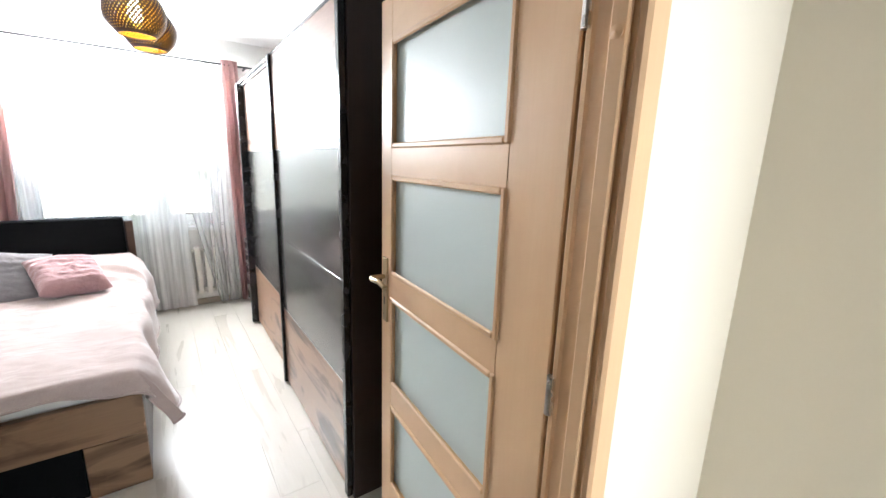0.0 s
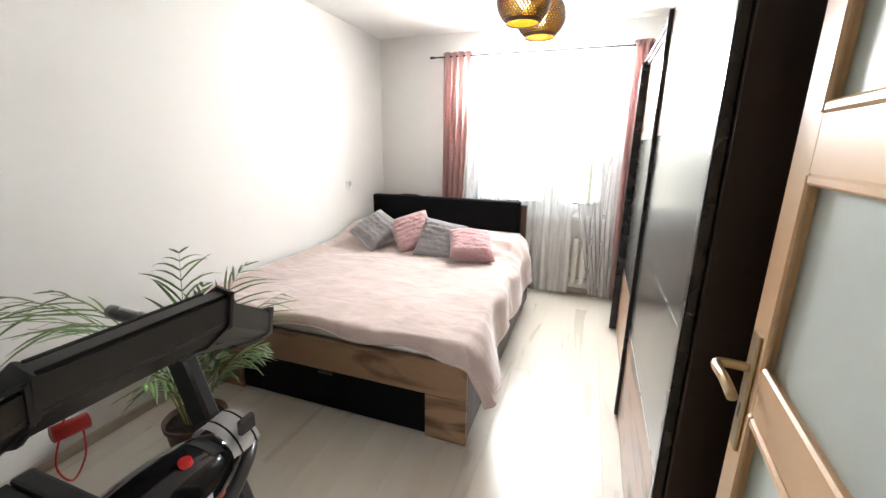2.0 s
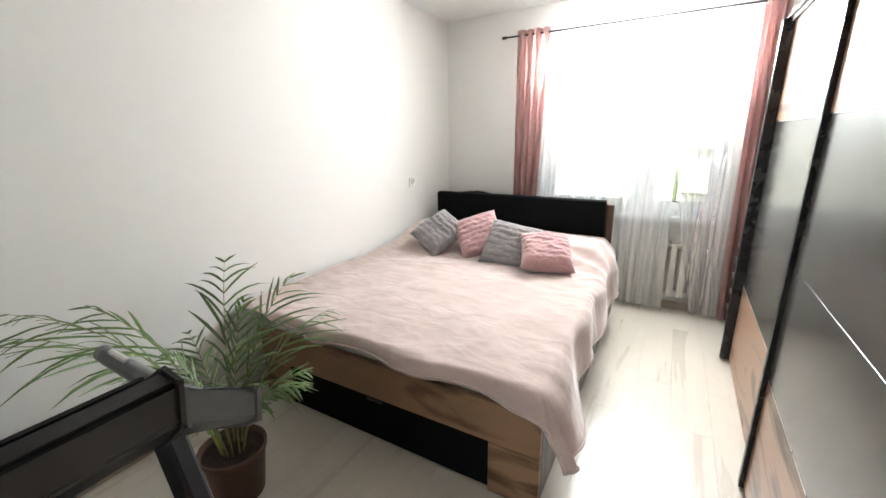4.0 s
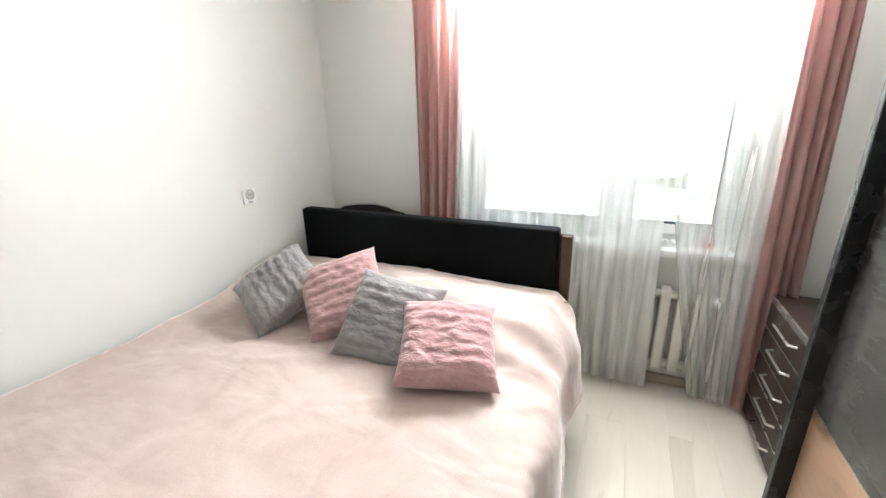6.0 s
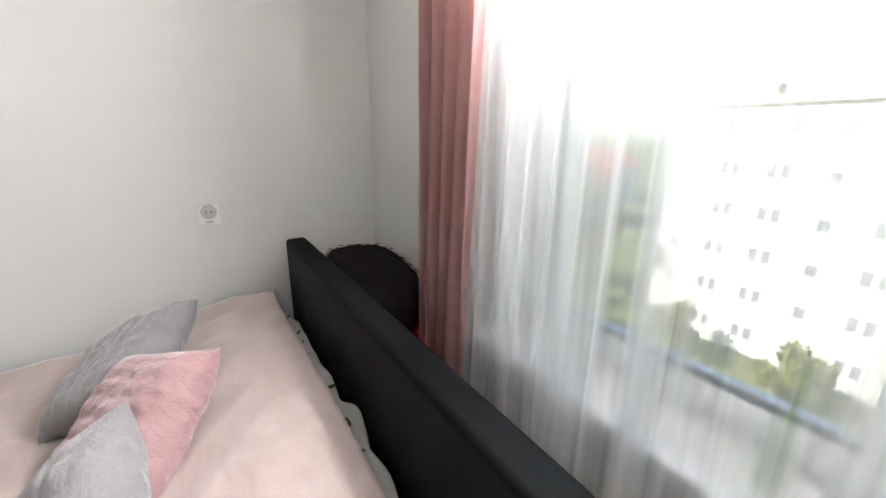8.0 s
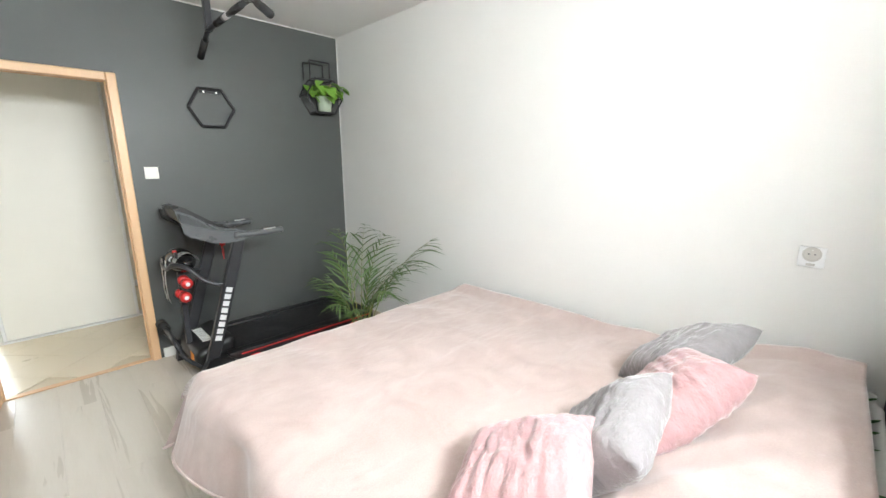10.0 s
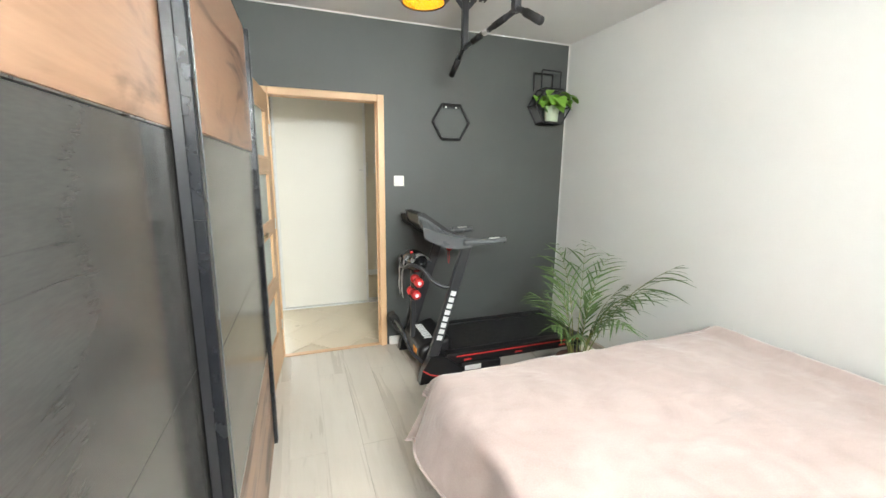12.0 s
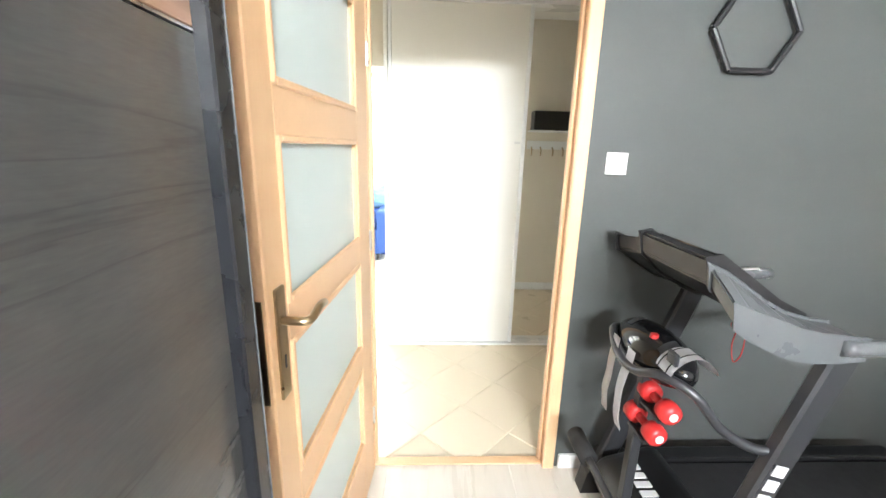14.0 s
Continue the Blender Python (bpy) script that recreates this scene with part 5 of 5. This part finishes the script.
def hex_shelf_empty():
    t = thing("hexagon_shelf", pose(1.137, 0.0, 1.905), "empty black metal hexagon shelf on the charcoal wall", "wall shelf")
    pts = hexagon(0, 0, 0.325, 0.275)
    for (a, b), (c, d) in zip(pts, pts[1:] + pts[:1]):
        part("side", tube([(a, 0.022, b), (c, 0.022, d)], 0.011, 8), M_BLKMETAL, t)
    for x in (-0.045, 0.045):
        part("screw", lathe([(0, 0.004), (0.007, 0.003), (0.008, 0), (0, 0)], 10), M_ALU, t).matrix_local = pose(x, 0.012, 0.118, -90, 0, 0)
    part("mount_plate", box(-0.075, 0.0, 0.108, 0.075, 0.01, 0.13, 0.001), M_BLKMETAL, t)
    return t


hex_shelf_empty()


def plant_shelf():
    t = thing("plant_shelf", pose(0.225, 0.0, 1.93), "black metal hexagon plant shelf in the wall corner", "wall shelf")
    pts = hexagon(0, 0.145, 0.36, 0.29)
    for (a, b), (c, d) in zip(pts, pts[1:] + pts[:1]):
        for y in (0.012, 0.14):
            part("rod", tube([(a, y, b), (c, y, d)], 0.007, 8), M_BLKMETAL, t)
    for a, b in pts:
        part("spacer", tube([(a, 0.004, b), (a, 0.14, b)], 0.006, 8), M_BLKMETAL, t)
    for x in (-0.055, 0.135):
        part("hanger", beam((x, 0.02, 0.28), (x, 0.02, 0.43), 0.012, 0.012), M_BLKMETAL, t)
        part("hanger", beam((x, 0.14, 0.28), (x, 0.14, 0.43), 0.012, 0.012), M_BLKMETAL, t)
    part("top_bar", beam((-0.055, 0.14, 0.43), (0.135, 0.14, 0.43), 0.014, 0.014), M_BLKMETAL, t)
    part("top_bar", beam((-0.055, 0.02, 0.43), (0.135, 0.02, 0.43), 0.014, 0.014), M_BLKMETAL, t)
    part("shelf_board", box(-0.085, 0.01, 0.006, 0.085, 0.145, 0.014, 0.002), M_BLKMETAL, t)
    return t


plant_shelf()


def leaf_blade(length, width, folds=0.25, droop=0.2):
    """A pointed leaf along +x, folded at its midrib."""
    bm = bmesh.new()
    n = 7
    mid, left, right = [], [], []
    for i in range(n + 1):
        u = i / n
        w = width * (math.sin(math.pi * u ** 0.75) ** 0.8) * 0.5
        z = -droop * length * u * u
        mid.append(bm.verts.new((length * u, 0, z)))
        left.append(bm.verts.new((length * u, w, z + folds * w)))
        right.append(bm.verts.new((length * u, -w, z + folds * w)))
    for i in range(n):
        bm.faces.new((mid[i], mid[i + 1], left[i + 1], left[i]))
        bm.faces.new((right[i], right[i + 1], mid[i + 1], mid[i]))
    return bm


def pothos_plant():
    t = thing("potted_pothos", pose(0.205, 0.08, 1.944), "bright green pothos in a pale green pot", "houseplant")
    pot = part("pot", lathe([(0, 0), (0.05, 0), (0.056, 0.004), (0.068, 0.125), (0.071, 0.135), (0.066, 0.135), (0.06, 0.118), (0, 0.118)], 28), M_SAGE, t, "pale green ribbed pot", smooth=True)
    part("soil", lathe([(0, 0.121), (0.03, 0.123), (0.061, 0.119)], 20), M_SOIL, pot)
    rnd = random.Random(12)
    meshes = [mesh_of("leaf", leaf_blade(0.095 + 0.012 * k, 0.075 + 0.008 * k, 0.25, 0.25 + 0.1 * k), M_POTHOS, True) for k in range(3)]
    for k in range(34):
        a = k * 2.4
        r = 0.02 + 0.05 * rnd.random()
        h = 0.13 + 0.085 * rnd.random()
        reach = rnd.uniform(0.03, 0.10)
        top = Vector((math.cos(a) * (r + reach), 0.85 * math.sin(a) * (r + reach) + 0.012, h + (0.04 if k % 11 else -0.05)))
        if top.y < -0.045:
            top.y = -0.045
        part("stalk", tube(smooth_line([(r * 0.4 * math.cos(a), r * 0.4 * math.sin(a), 0.115), (top.x * 0.6, top.y * 0.6, h + 0.015), top], 3), 0.0018, 5), M_STEM, t)
        leaf = new("leaf", meshes[k % 3])
        leaf.parent = t
        leaf.matrix_local = Matrix.Translation(top) @ pose(0, 0, 0, rnd.uniform(-25, 25), rnd.uniform(-15, 45), math.degrees(a) + rnd.uniform(-45, 45))
        if (leaf.matrix_local @ Vector((0.1, 0, 0))).y < -0.06:
            leaf.matrix_local = Matrix.Translation(top) @ pose(0, 0, 0, rnd.uniform(-20, 20), rnd.uniform(0, 40), rnd.uniform(10, 170))
    return t


pothos_plant()


# ---- palm ----
def frond_mesh(length, seed, lift, bend):
    """An arching palm frond that leaves its base along +x."""
    rnd = random.Random(seed)
    n = 14
    pts = []
    ang = lift
    p = Vector((0, 0, 0))
    for i in range(n + 1):
        pts.append(p.copy())
        p = p + Vector((math.cos(ang), 0, math.sin(ang))) * (length / n)
        ang -= bend / n * (0.4 + 1.2 * i / n)
    stalk = tube(pts, 0.0042, 6, taper=[1 - 0.8 * i / n for i in range(n + 1)])
    blades = bmesh.new()
    pairs = 10
    for k in range(pairs):
        u = 0.36 + 0.64 * k / (pairs - 1)
        f = u * n
        i = min(int(f), n - 1)
        q = pts[i].lerp(pts[i + 1], f - i)
        d = (pts[i + 1] - pts[i]).normalized()
        L = length * (0.34 * math.sin(math.pi * (0.16 + 0.78 * (k / (pairs - 1)))) + 0.04) * rnd.uniform(0.78, 1.12)
        for s in (-1, 1):
            side = Vector((0, s, 0))
            up = d.cross(Vector((0, -1, 0)))
            way = (d * rnd.uniform(0.95, 1.25) + side * rnd.uniform(0.5, 0.8) + up * rnd.uniform(0.05, 0.4)).normalized()
            w = 0.0066 * rnd.uniform(0.8, 1.2)
            wide = way.cross(up).normalized() * w
            fall = rnd.uniform(0.12, 0.5)
            rows = []
            for m in range(5):
                g = m / 4
                c = q + way * (L * g) - Vector((0, 0, 1)) * (fall * L * g * g)
                ww = wide * (math.sin(math.pi * (0.12 + 0.88 * g) ** 0.9) ** 0.7 if g < 1 else 0.03)
                rows.append((c - ww, c + up * (-0.0025), c + ww))
            vs = [[blades.verts.new(x) for x in r] for r in rows]
            for a, b in zip(vs, vs[1:]):
                for c in range(2):
                    blades.faces.new((a[c], a[c + 1], b[c + 1], b[c]))
    return stalk, blades


def areca_palm():
    t = thing("areca_palm", pose(0.624, 1.163, 0), "green areca palm in a brown pot beside the bed", "houseplant")
    pot = part("pot", lathe([(0, 0), (0.095, 0), (0.102, 0.006), (0.128, 0.215), (0.136, 0.222), (0.138, 0.245), (0.130, 0.246), (0.124, 0.215), (0, 0.215)], 36), M_TERRA, t, "brown plastic flowerpot", smooth=True)
    part("soil", lathe([(0, 0.225), (0.05, 0.228), (0.09, 0.221), (0.126, 0.219)], 24), M_SOIL, pot)
    # azimuth, length, lift and bend of each frond; those by the wall grow up along it
    fronds = ((140, 0.88, 72, 46), (77, 0.72, 73, 78), (100, 0.80, 77, 60), (-105, 0.90, 80, 62), (-130, 0.98, 80, 74), (-58, 0.56, 80, 76), (24, 0.50, 79, 84), (168, 0.56, 80, 62),
              (-152, 0.84, 81, 66), (50, 0.46, 79, 88), (-82, 0.64, 84, 46), (118, 0.64, 84, 40), (0, 0.44, 86, 52), (-34, 0.50, 86, 44), (205, 0.50, 86, 40))
    for k, (az, length, lift, bend) in enumerate(fronds):
        lift, bend = radians(lift), radians(bend)
        stalk, blades = frond_mesh(length, k, lift, bend)
        a = radians(az)
        f = part("frond", blades, M_PALM, t, smooth=True)
        f.matrix_local = pose(0.045 * math.cos(a), 0.045 * math.sin(a), 0.215, 0, 0, az)
        part("stalk", stalk, M_STEM, f)
    return t


areca_palm()
# ---- hall ----
structure("hall_floor", box(-0.3, -2.0, -0.06, 3.12, -0.047, -0.008), M_GROUT, "beige stoneware tile floor of the hall laid diagonally", "floor")
structure("hall_ceiling", box(-0.3, -2.0, RZ, 3.2, -0.035, RZ + 0.15), M_CEIL, "white hall ceiling", "ceiling")
structure("wall_hall_east", box(3.12, -1.36, 0, 3.2, -0.035, RZ), M_CREAM, "cream painted hall side wall", "wall")
structure("wall_hall_west", box(-0.3, -2.0, 0, -0.2, -0.072, RZ), M_CREAM, "cream painted hall end wall", "wall")
baseboard("baseboard_hall_east", 3.105, -1.34, 3.12, -0.09, M_PVC, "white hall baseboard", 0.08)
baseboard("baseboard_hall", 0.0, -0.084, DX0 - 0.06, -0.07, M_PVC, "white hall baseboard", 0.08)
baseboard("baseboard_hall_corner", DX1 + 0.06, -0.084, 3.10, -0.07, M_PVC, "white hall baseboard", 0.08)
bm = box(2.615, -1.50, 1.99, 3.6, -1.40, RZ)
box(3.20, -1.50, 0, 3.6, -1.40, 1.99, bm=bm)
structure("wall_living_front", bm, M_CREAM, "cream painted wall over the living room doorway", "wall")
structure("wall_closet_top", box(-0.2, -1.30, 2.40, 2.615, -1.20, RZ), M_CREAM, "cream painted bulkhead over the closet", "wall")


def hall_closet():
    t = thing("hall_closet", pose(1.6, -1.6, 0), "built-in hall closet with white and mirrored sliding doors", "closet")
    t.matrix_world = pose(1.6, -1.6, 0)
    bpy.context.view_layer.update()
    wpart("side_panel", box(2.585, -1.95, 0, 2.61, -1.20, 2.40, 0.002), M_CLOSET, t)
    wpart("back_panel", box(-0.2, -1.96, 0, 2.585, -1.94, 2.40), M_CLOSET, t)
    wpart("top_panel", box(-0.2, -1.94, 2.382, 2.585, -1.20, 2.40), M_CLOSET, t)
    wpart("bottom_track", box(-0.2, -1.315, 0, 2.585, -1.20, 0.016, 0.002), M_PVC, t)
    wpart("top_track", box(-0.2, -1.315, 2.35, 2.585, -1.20, 2.382, 0.002), M_PVC, t)
    d = wpart("sliding_door", box(1.68, -1.245, 0.02, 2.56, -1.225, 2.352, 0.002), M_CLOSET, t, "white gloss sliding door")
    wpart("edge_profile", box(1.655, -1.25, 0.018, 1.68, -1.215, 2.354, 0.003), M_PVC, t, under=d)
    wpart("edge_profile", box(2.56, -1.25, 0.018, 2.583, -1.215, 2.354, 0.003), M_PVC, t, under=d)
    wpart("lock", box(1.69, -1.225, 1.50, 1.73, -1.212, 1.515, 0.002), M_ALU, t, "small metal door catch", under=d)
    m = wpart("mirror_door", box(0.76, -1.288, 0.02, 1.66, -1.270, 2.352, 0.001), M_MIRROR, t, "full-height mirror door")
    wpart("edge_profile", box(0.735, -1.292, 0.018, 0.76, -1.262, 2.354, 0.003), M_PVC, t, under=m)
    wpart("end_panel", box(-0.2, -1.29, 0.018, 0.735, -1.27, 2.352), M_CLOSET, t)
    return t


hall_closet()


def coat_rack():
    t = thing("coat_rack", pose(1.14, -0.07, 1.50), "white wall coat rack with dark hooks in the hall", "coat rack")
    part("board", box(-0.20, -0.018, -0.03, 0.20, 0.0, 0.05, 0.003), M_PVC, t)
    for x in (-0.15, -0.05, 0.07, 0.16):
        part("hook", tube(smooth_line([(x, -0.016, -0.01), (x, -0.05, -0.03), (x, -0.06, -0.075), (x, -0.04, -0.09)], 4), 0.007, 8), M_BRASS, t, smooth=True)
    part("upper_shelf", box(-0.20, -0.16, 0.13, 0.20, 0.0, 0.145, 0.002), M_PVC, t)
    return t


coat_rack()
single("storage_box", box(0.955, -0.222, 1.6455, 1.32, -0.08, 1.82, 0.006), M_BLKMETAL, "plain black box on the hall coat rack", "box")


def intercom():
    t = thing("intercom", pose(1.47, -0.07, 1.52), "cream door intercom handset on the hall wall", "intercom")
    part("base", box(-0.04, -0.03, -0.1, 0.04, 0.0, 0.1, 0.006), M_PLASTIC, t)
    part("handset", box(-0.035, -0.06, -0.1, 0.0, -0.03, 0.1, 0.01), M_PLASTIC, t)
    return t


intercom()

# ---- living room beyond the hall ----
structure("living_floor", box(2.0, -6.2, -0.06, 5.8, -1.5, 0.0), M_PLANK, "pale laminate floor of the living room", "floor")
structure("living_ceiling", box(2.0, -6.2, RZ, 5.8, -1.5, RZ + 0.15), M_CEIL, "white living room ceiling", "ceiling")
structure("wall_living_west", box(1.95, -6.2, 0, 2.05, -1.97, RZ), M_WHITE, "white living room wall", "wall")
structure("wall_living_east", box(5.7, -6.2, 0, 5.8, -1.5, RZ), M_WHITE, "white living room wall", "wall")
structure("wall_living_north", box(3.6, -1.5, 0, 5.7, -1.4, RZ), M_WHITE, "white living room wall", "wall")
structure("hall_passage_floor", box(2.6, -1.5, -0.06, 3.25, -1.30, -0.001), M_TILE, "beige tiles in the living room doorway", "floor")
structure("passage_wall_east", box(3.12, -1.42, 0, 3.25, -1.36, RZ), M_CREAM, "cream painted wall return", "wall")
bm = box(2.05, -6.3, 0, 2.3, -6.2, RZ)
box(5.3, -6.3, 0, 5.7, -6.2, RZ, bm=bm)
box(2.3, -6.3, 0, 5.3, -6.2, 0.5, bm=bm)
box(2.3, -6.3, 2.4, 5.3, -6.2, RZ, bm=bm)
structure("wall_living_south", bm, M_WHITE, "white living room wall around a wide window", "wall")


def sofa():
    t = thing("sofa", pose(3.75, -3.9, 0), "blue upholstered sofa in the living room", "sofa")
    part("base", box(-0.88, -0.4, 0.09, 0.88, 0.42, 0.42, 0.03, seg=2), M_BLUE, t)
    part("backrest", box(-0.88, -0.52, 0.09, 0.88, -0.38, 0.84, 0.05, seg=3), M_BLUE, t)
    for s in (-1, 1):
        part("armrest", box(s * 0.88 - 0.09, -0.5, 0.09, s * 0.88 + 0.09, 0.44, 0.66, 0.05, seg=3), M_BLUE, t)
        part("seat_cushion", box(s * 0.40 - 0.38, -0.36, 0.42, s * 0.40 + 0.38, 0.42, 0.55, 0.04, seg=3), M_BLUE, t)
        for y in (-0.4, 0.36):
            part("leg", tube([(s * 0.8, y, 0), (s * 0.8, y, 0.1)], 0.02, 10), M_WENGE, t)
    return t


sofa()
single("cushion", cushion_mesh(0.42, 0.14, 7), M_LTBLUE, "light blue cushion on the blue sofa", "cushion", smooth=True, m=pose(3.02, -3.98, 0.80, 62, 0, 25))

# ---- outdoors ----
GZ = -14.9
structure("ground", box(-600, 5.5, GZ - 0.5, 600, 1200, GZ), M_GRASS, "green lawn between the apartment blocks", "ground")
structure("road", box(-120, 15, GZ, 120, 20, GZ + 0.03), M_ASPHALT, "grey asphalt access road", "road")


def apartment_block(x0, x1, y, depth, top, storeys, bay, mat, label, balconies=(), seed=1):
    t = thing("apartment_building", pose(x0, y, GZ), label, "apartment building", "apartment blocks")
    w, h = x1 - x0, top - GZ
    part("wall", box(0, 0, 0, w, depth, h), mat, t)
    part("roof", box(-0.3, -0.3, h, w + 0.3, depth + 0.3, h + 0.5), M_FACADE2, t, "flat roof edge")
    for k in range(max(1, int(w / 12))):
        part("roof_vent", box(4 + 12 * k, 3, h + 0.5, 5.4 + 12 * k, 4.6, h + 1.7, 0.05), M_FACADE2, t)
    n = int(w / bay)
    fl = h / storeys
    fm = mesh_of("window", box(-0.85, -0.05, 0, 0.85, 0.02, 1.45), M_PVC)
    pm = mesh_of("pane", merge(box(-0.66, -0.07, 0.25, -0.16, -0.051, 1.22), box(0.16, -0.07, 0.25, 0.66, -0.051, 1.22)), M_DARKWIN)
    sm = mesh_of("window", box(-0.42, -0.05, 0, 0.42, 0.02, 1.0), M_PVC)
    sp = mesh_of("pane", box(-0.34, -0.07, 0.08, 0.34, -0.051, 0.92), M_DARKWIN)
    bal = mesh_of("balcony", merge(box(-1.5, -1.1, -0.15, 1.5, 0, 0), box(-1.5, -1.1, 0, 1.5, -1.02, 1.05)), M_FACADE)
    for s in range(storeys):
        for c in range(n):
            x = bay * (c + 0.5)
            small = (c + seed) % 3 == 1
            ob = new("window", sm if small else fm)
            ob.parent = t
            ob.location = (x, 0, s * fl + 1.0)
            p = new("pane", sp if small else pm)
            p.parent = ob
            if (c in balconies) and s > 0:
                bo = new("balcony", bal)
                bo.parent = t
                bo.location = (x, 0, s * fl + 0.2)
    for s in range(1, storeys):
        part("panel_joint", box(0, -0.012, s * fl + 0.16, w, 0.0, s * fl + 0.2), M_FACADE2, t)
    for c in range(1, n, 2):
        part("panel_joint", box(bay * c - 0.02, -0.011, 0, bay * c + 0.02, 0.0, h), M_FACADE2, t)
    return t


apartment_block(-17.2, 2.3, 38, 12, 3.6, 6, 3.05, M_FACADE, "pale panel-built apartment block across the lawn", (), 1)
apartment_block(2.6, 36, 35, 12, 3.5, 6, 3.05, M_FACADE, "pale apartment block with stacked balconies", (0, 3, 6, 9), 2)


def tiled_house(x, y):
    t = thing("house", pose(x, y, GZ), "distant house with an orange tiled roof", "house", "distant houses")
    part("wall", box(-7, -5, 0, 7, 5, 9.0), M_FACADE, t)
    roof = outline([(-7.6, 0), (7.6, 0), (0, 4.2)], 11.0)
    bmesh.ops.transform(roof, matrix=Matrix.Translation((0, -5.5, 9.0)), verts=roof.verts)
    part("roof", roof, M_ROOFTILE, t, "orange tiled gable roof")
    for k in (-4.5, -1.5, 1.5, 4.5):
        for z in (2, 5.5):
            part("window", box(k - 0.7, -5.04, z, k + 0.7, -4.98, z + 1.5), M_DARKWIN, t)
    return t


tiled_house(-52, 66)
tiled_house(-78, 74)
tiled_house(-66, 95)


def tree(x, y, height, spread, seed):
    rnd = random.Random(seed)
    t = thing("tree", pose(x, y, GZ), "leafy broadleaf tree with yellow-green foliage on the lawn", "tree", "trees on the lawn")
    th = height * 0.4
    bm = tube(smooth_line([(0, 0, 0), (0.1, 0.05, th * 0.5), (0.0, 0.1, th), (0.1, 0.1, height * 0.8)], 4), 0.22, 9, taper=[1.2 - 0.085 * i for i in range(13)])
    tips = []
    for k in range(11):
        a, z = rnd.uniform(0, 6.28), rnd.uniform(0.32, 0.75) * height
        r = spread * rnd.uniform(0.45, 0.85)
        tip = (r * math.cos(a), r * math.sin(a), z + height * rnd.uniform(0.10, 0.22))
        tips.append(tip)
        tube(smooth_line([(0.02, 0.05, z), (r * 0.5 * math.cos(a), r * 0.5 * math.sin(a), z + 0.35), tip], 3), 0.08, 6, bm=bm, taper=[1, .9, .8, .6, .5, .4, .3])
    part("trunk", bm, M_BARK, t)
    tips.append((0, 0, height * 0.92))
    verts, faces = [], []
    for tip in tips:
        c = Vector(tip)
        rr = spread * rnd.uniform(0.32, 0.5)
        for k in range(210):
            d = Vector((rnd.gauss(0, 1), rnd.gauss(0, 1), rnd.gauss(0, 0.8)))
            d = d.normalized() * rr * rnd.random() ** 0.45
            p = c + d
            u = Vector((rnd.gauss(0, 1), rnd.gauss(0, 1), rnd.gauss(0, 1))).normalized() * rnd.uniform(0.10, 0.2)
            v = u.cross(Vector((rnd.gauss(0, 1), rnd.gauss(0, 1), 1))).normalized() * rnd.uniform(0.07, 0.14)
            i = len(verts)
            verts += [p - u, p + v, p + u, p - v]
            faces.append((i, i + 1, i + 2, i + 3))
    me = bpy.data.meshes.new("crown")
    me.from_pydata(verts, [], faces)
    me.materials.append(M_FOLIAGE)
    ob = new("crown", me)
    ob.parent = t
    return t


for k, (x, y, h, s) in enumerate(((-21, 34, 13.0, 2.6), (-24, 33, 12.0, 3.0), (-29, 36, 12.0, 3.2), (-20, 27, 8.0, 2.3), (-12, 33, 4.0, 1.8), (6, 29, 4.0, 1.8), (-38, 50, 14, 3.6), (-5, 33, 4.0, 1.8), (12, 27, 4.5, 2.0))):
    tree(x, y, h, s, 30 + k)
# ---- floors ----
def plank_floor():
    base = single("floor", box(-0.05, -0.032, -0.06, RX + 0.05, RY + 0.05, -0.010), M_JOINT, "whitewashed oak laminate floor of the bedroom", "floor", kind="structure")
    w, length, gap = 0.193, 1.285, 0.0007
    meshes = {}
    k = 0
    x = -0.02
    rnd = random.Random(2)
    while x < RX:
        x1 = min(x + w, RX)
        y = -0.03 - rnd.choice((0.0, 0.43, 0.86))
        while y < RY:
            a, b = max(y, -0.03), min(y + length, RY + 0.0)
            if b - a > 0.05:
                key = (round(x1 - x, 3), round(b - a, 3))
                if key not in meshes:
                    meshes[key] = mesh_of("plank", box(gap / 2, gap / 2, -0.010, key[0] - gap / 2, key[1] - gap / 2, 0.0, 0.0005), M_PLANK)
                p = new("plank", meshes[key])
                p.location = (x, a, 0)
                p.parent = base
                k += 1
            y += length
        x += w


plank_floor()


def tile_floor():
    base = bpy.data.objects["hall_floor"]
    s, gap = 0.33, 0.0025
    me = mesh_of("tile", box(-s / 2 + gap / 2, -s / 2 + gap / 2, -0.008, s / 2 - gap / 2, s / 2 - gap / 2, 0.0, 0.0015), M_TILE)
    turn = pose(0, 0, 0, 0, 0, 45)
    for i in range(-14, 15):
        for j in range(-14, 15):
            c = turn @ Vector((i * s, j * s, 0)) + Vector((2.1, -0.7, 0))
            if 0.3 < c.x < 3.0 and -1.4 < c.y < -0.15:
                p = new("tile", me)
                p.matrix_world = Matrix.Translation(c) @ turn
                p.parent = base


tile_floor()
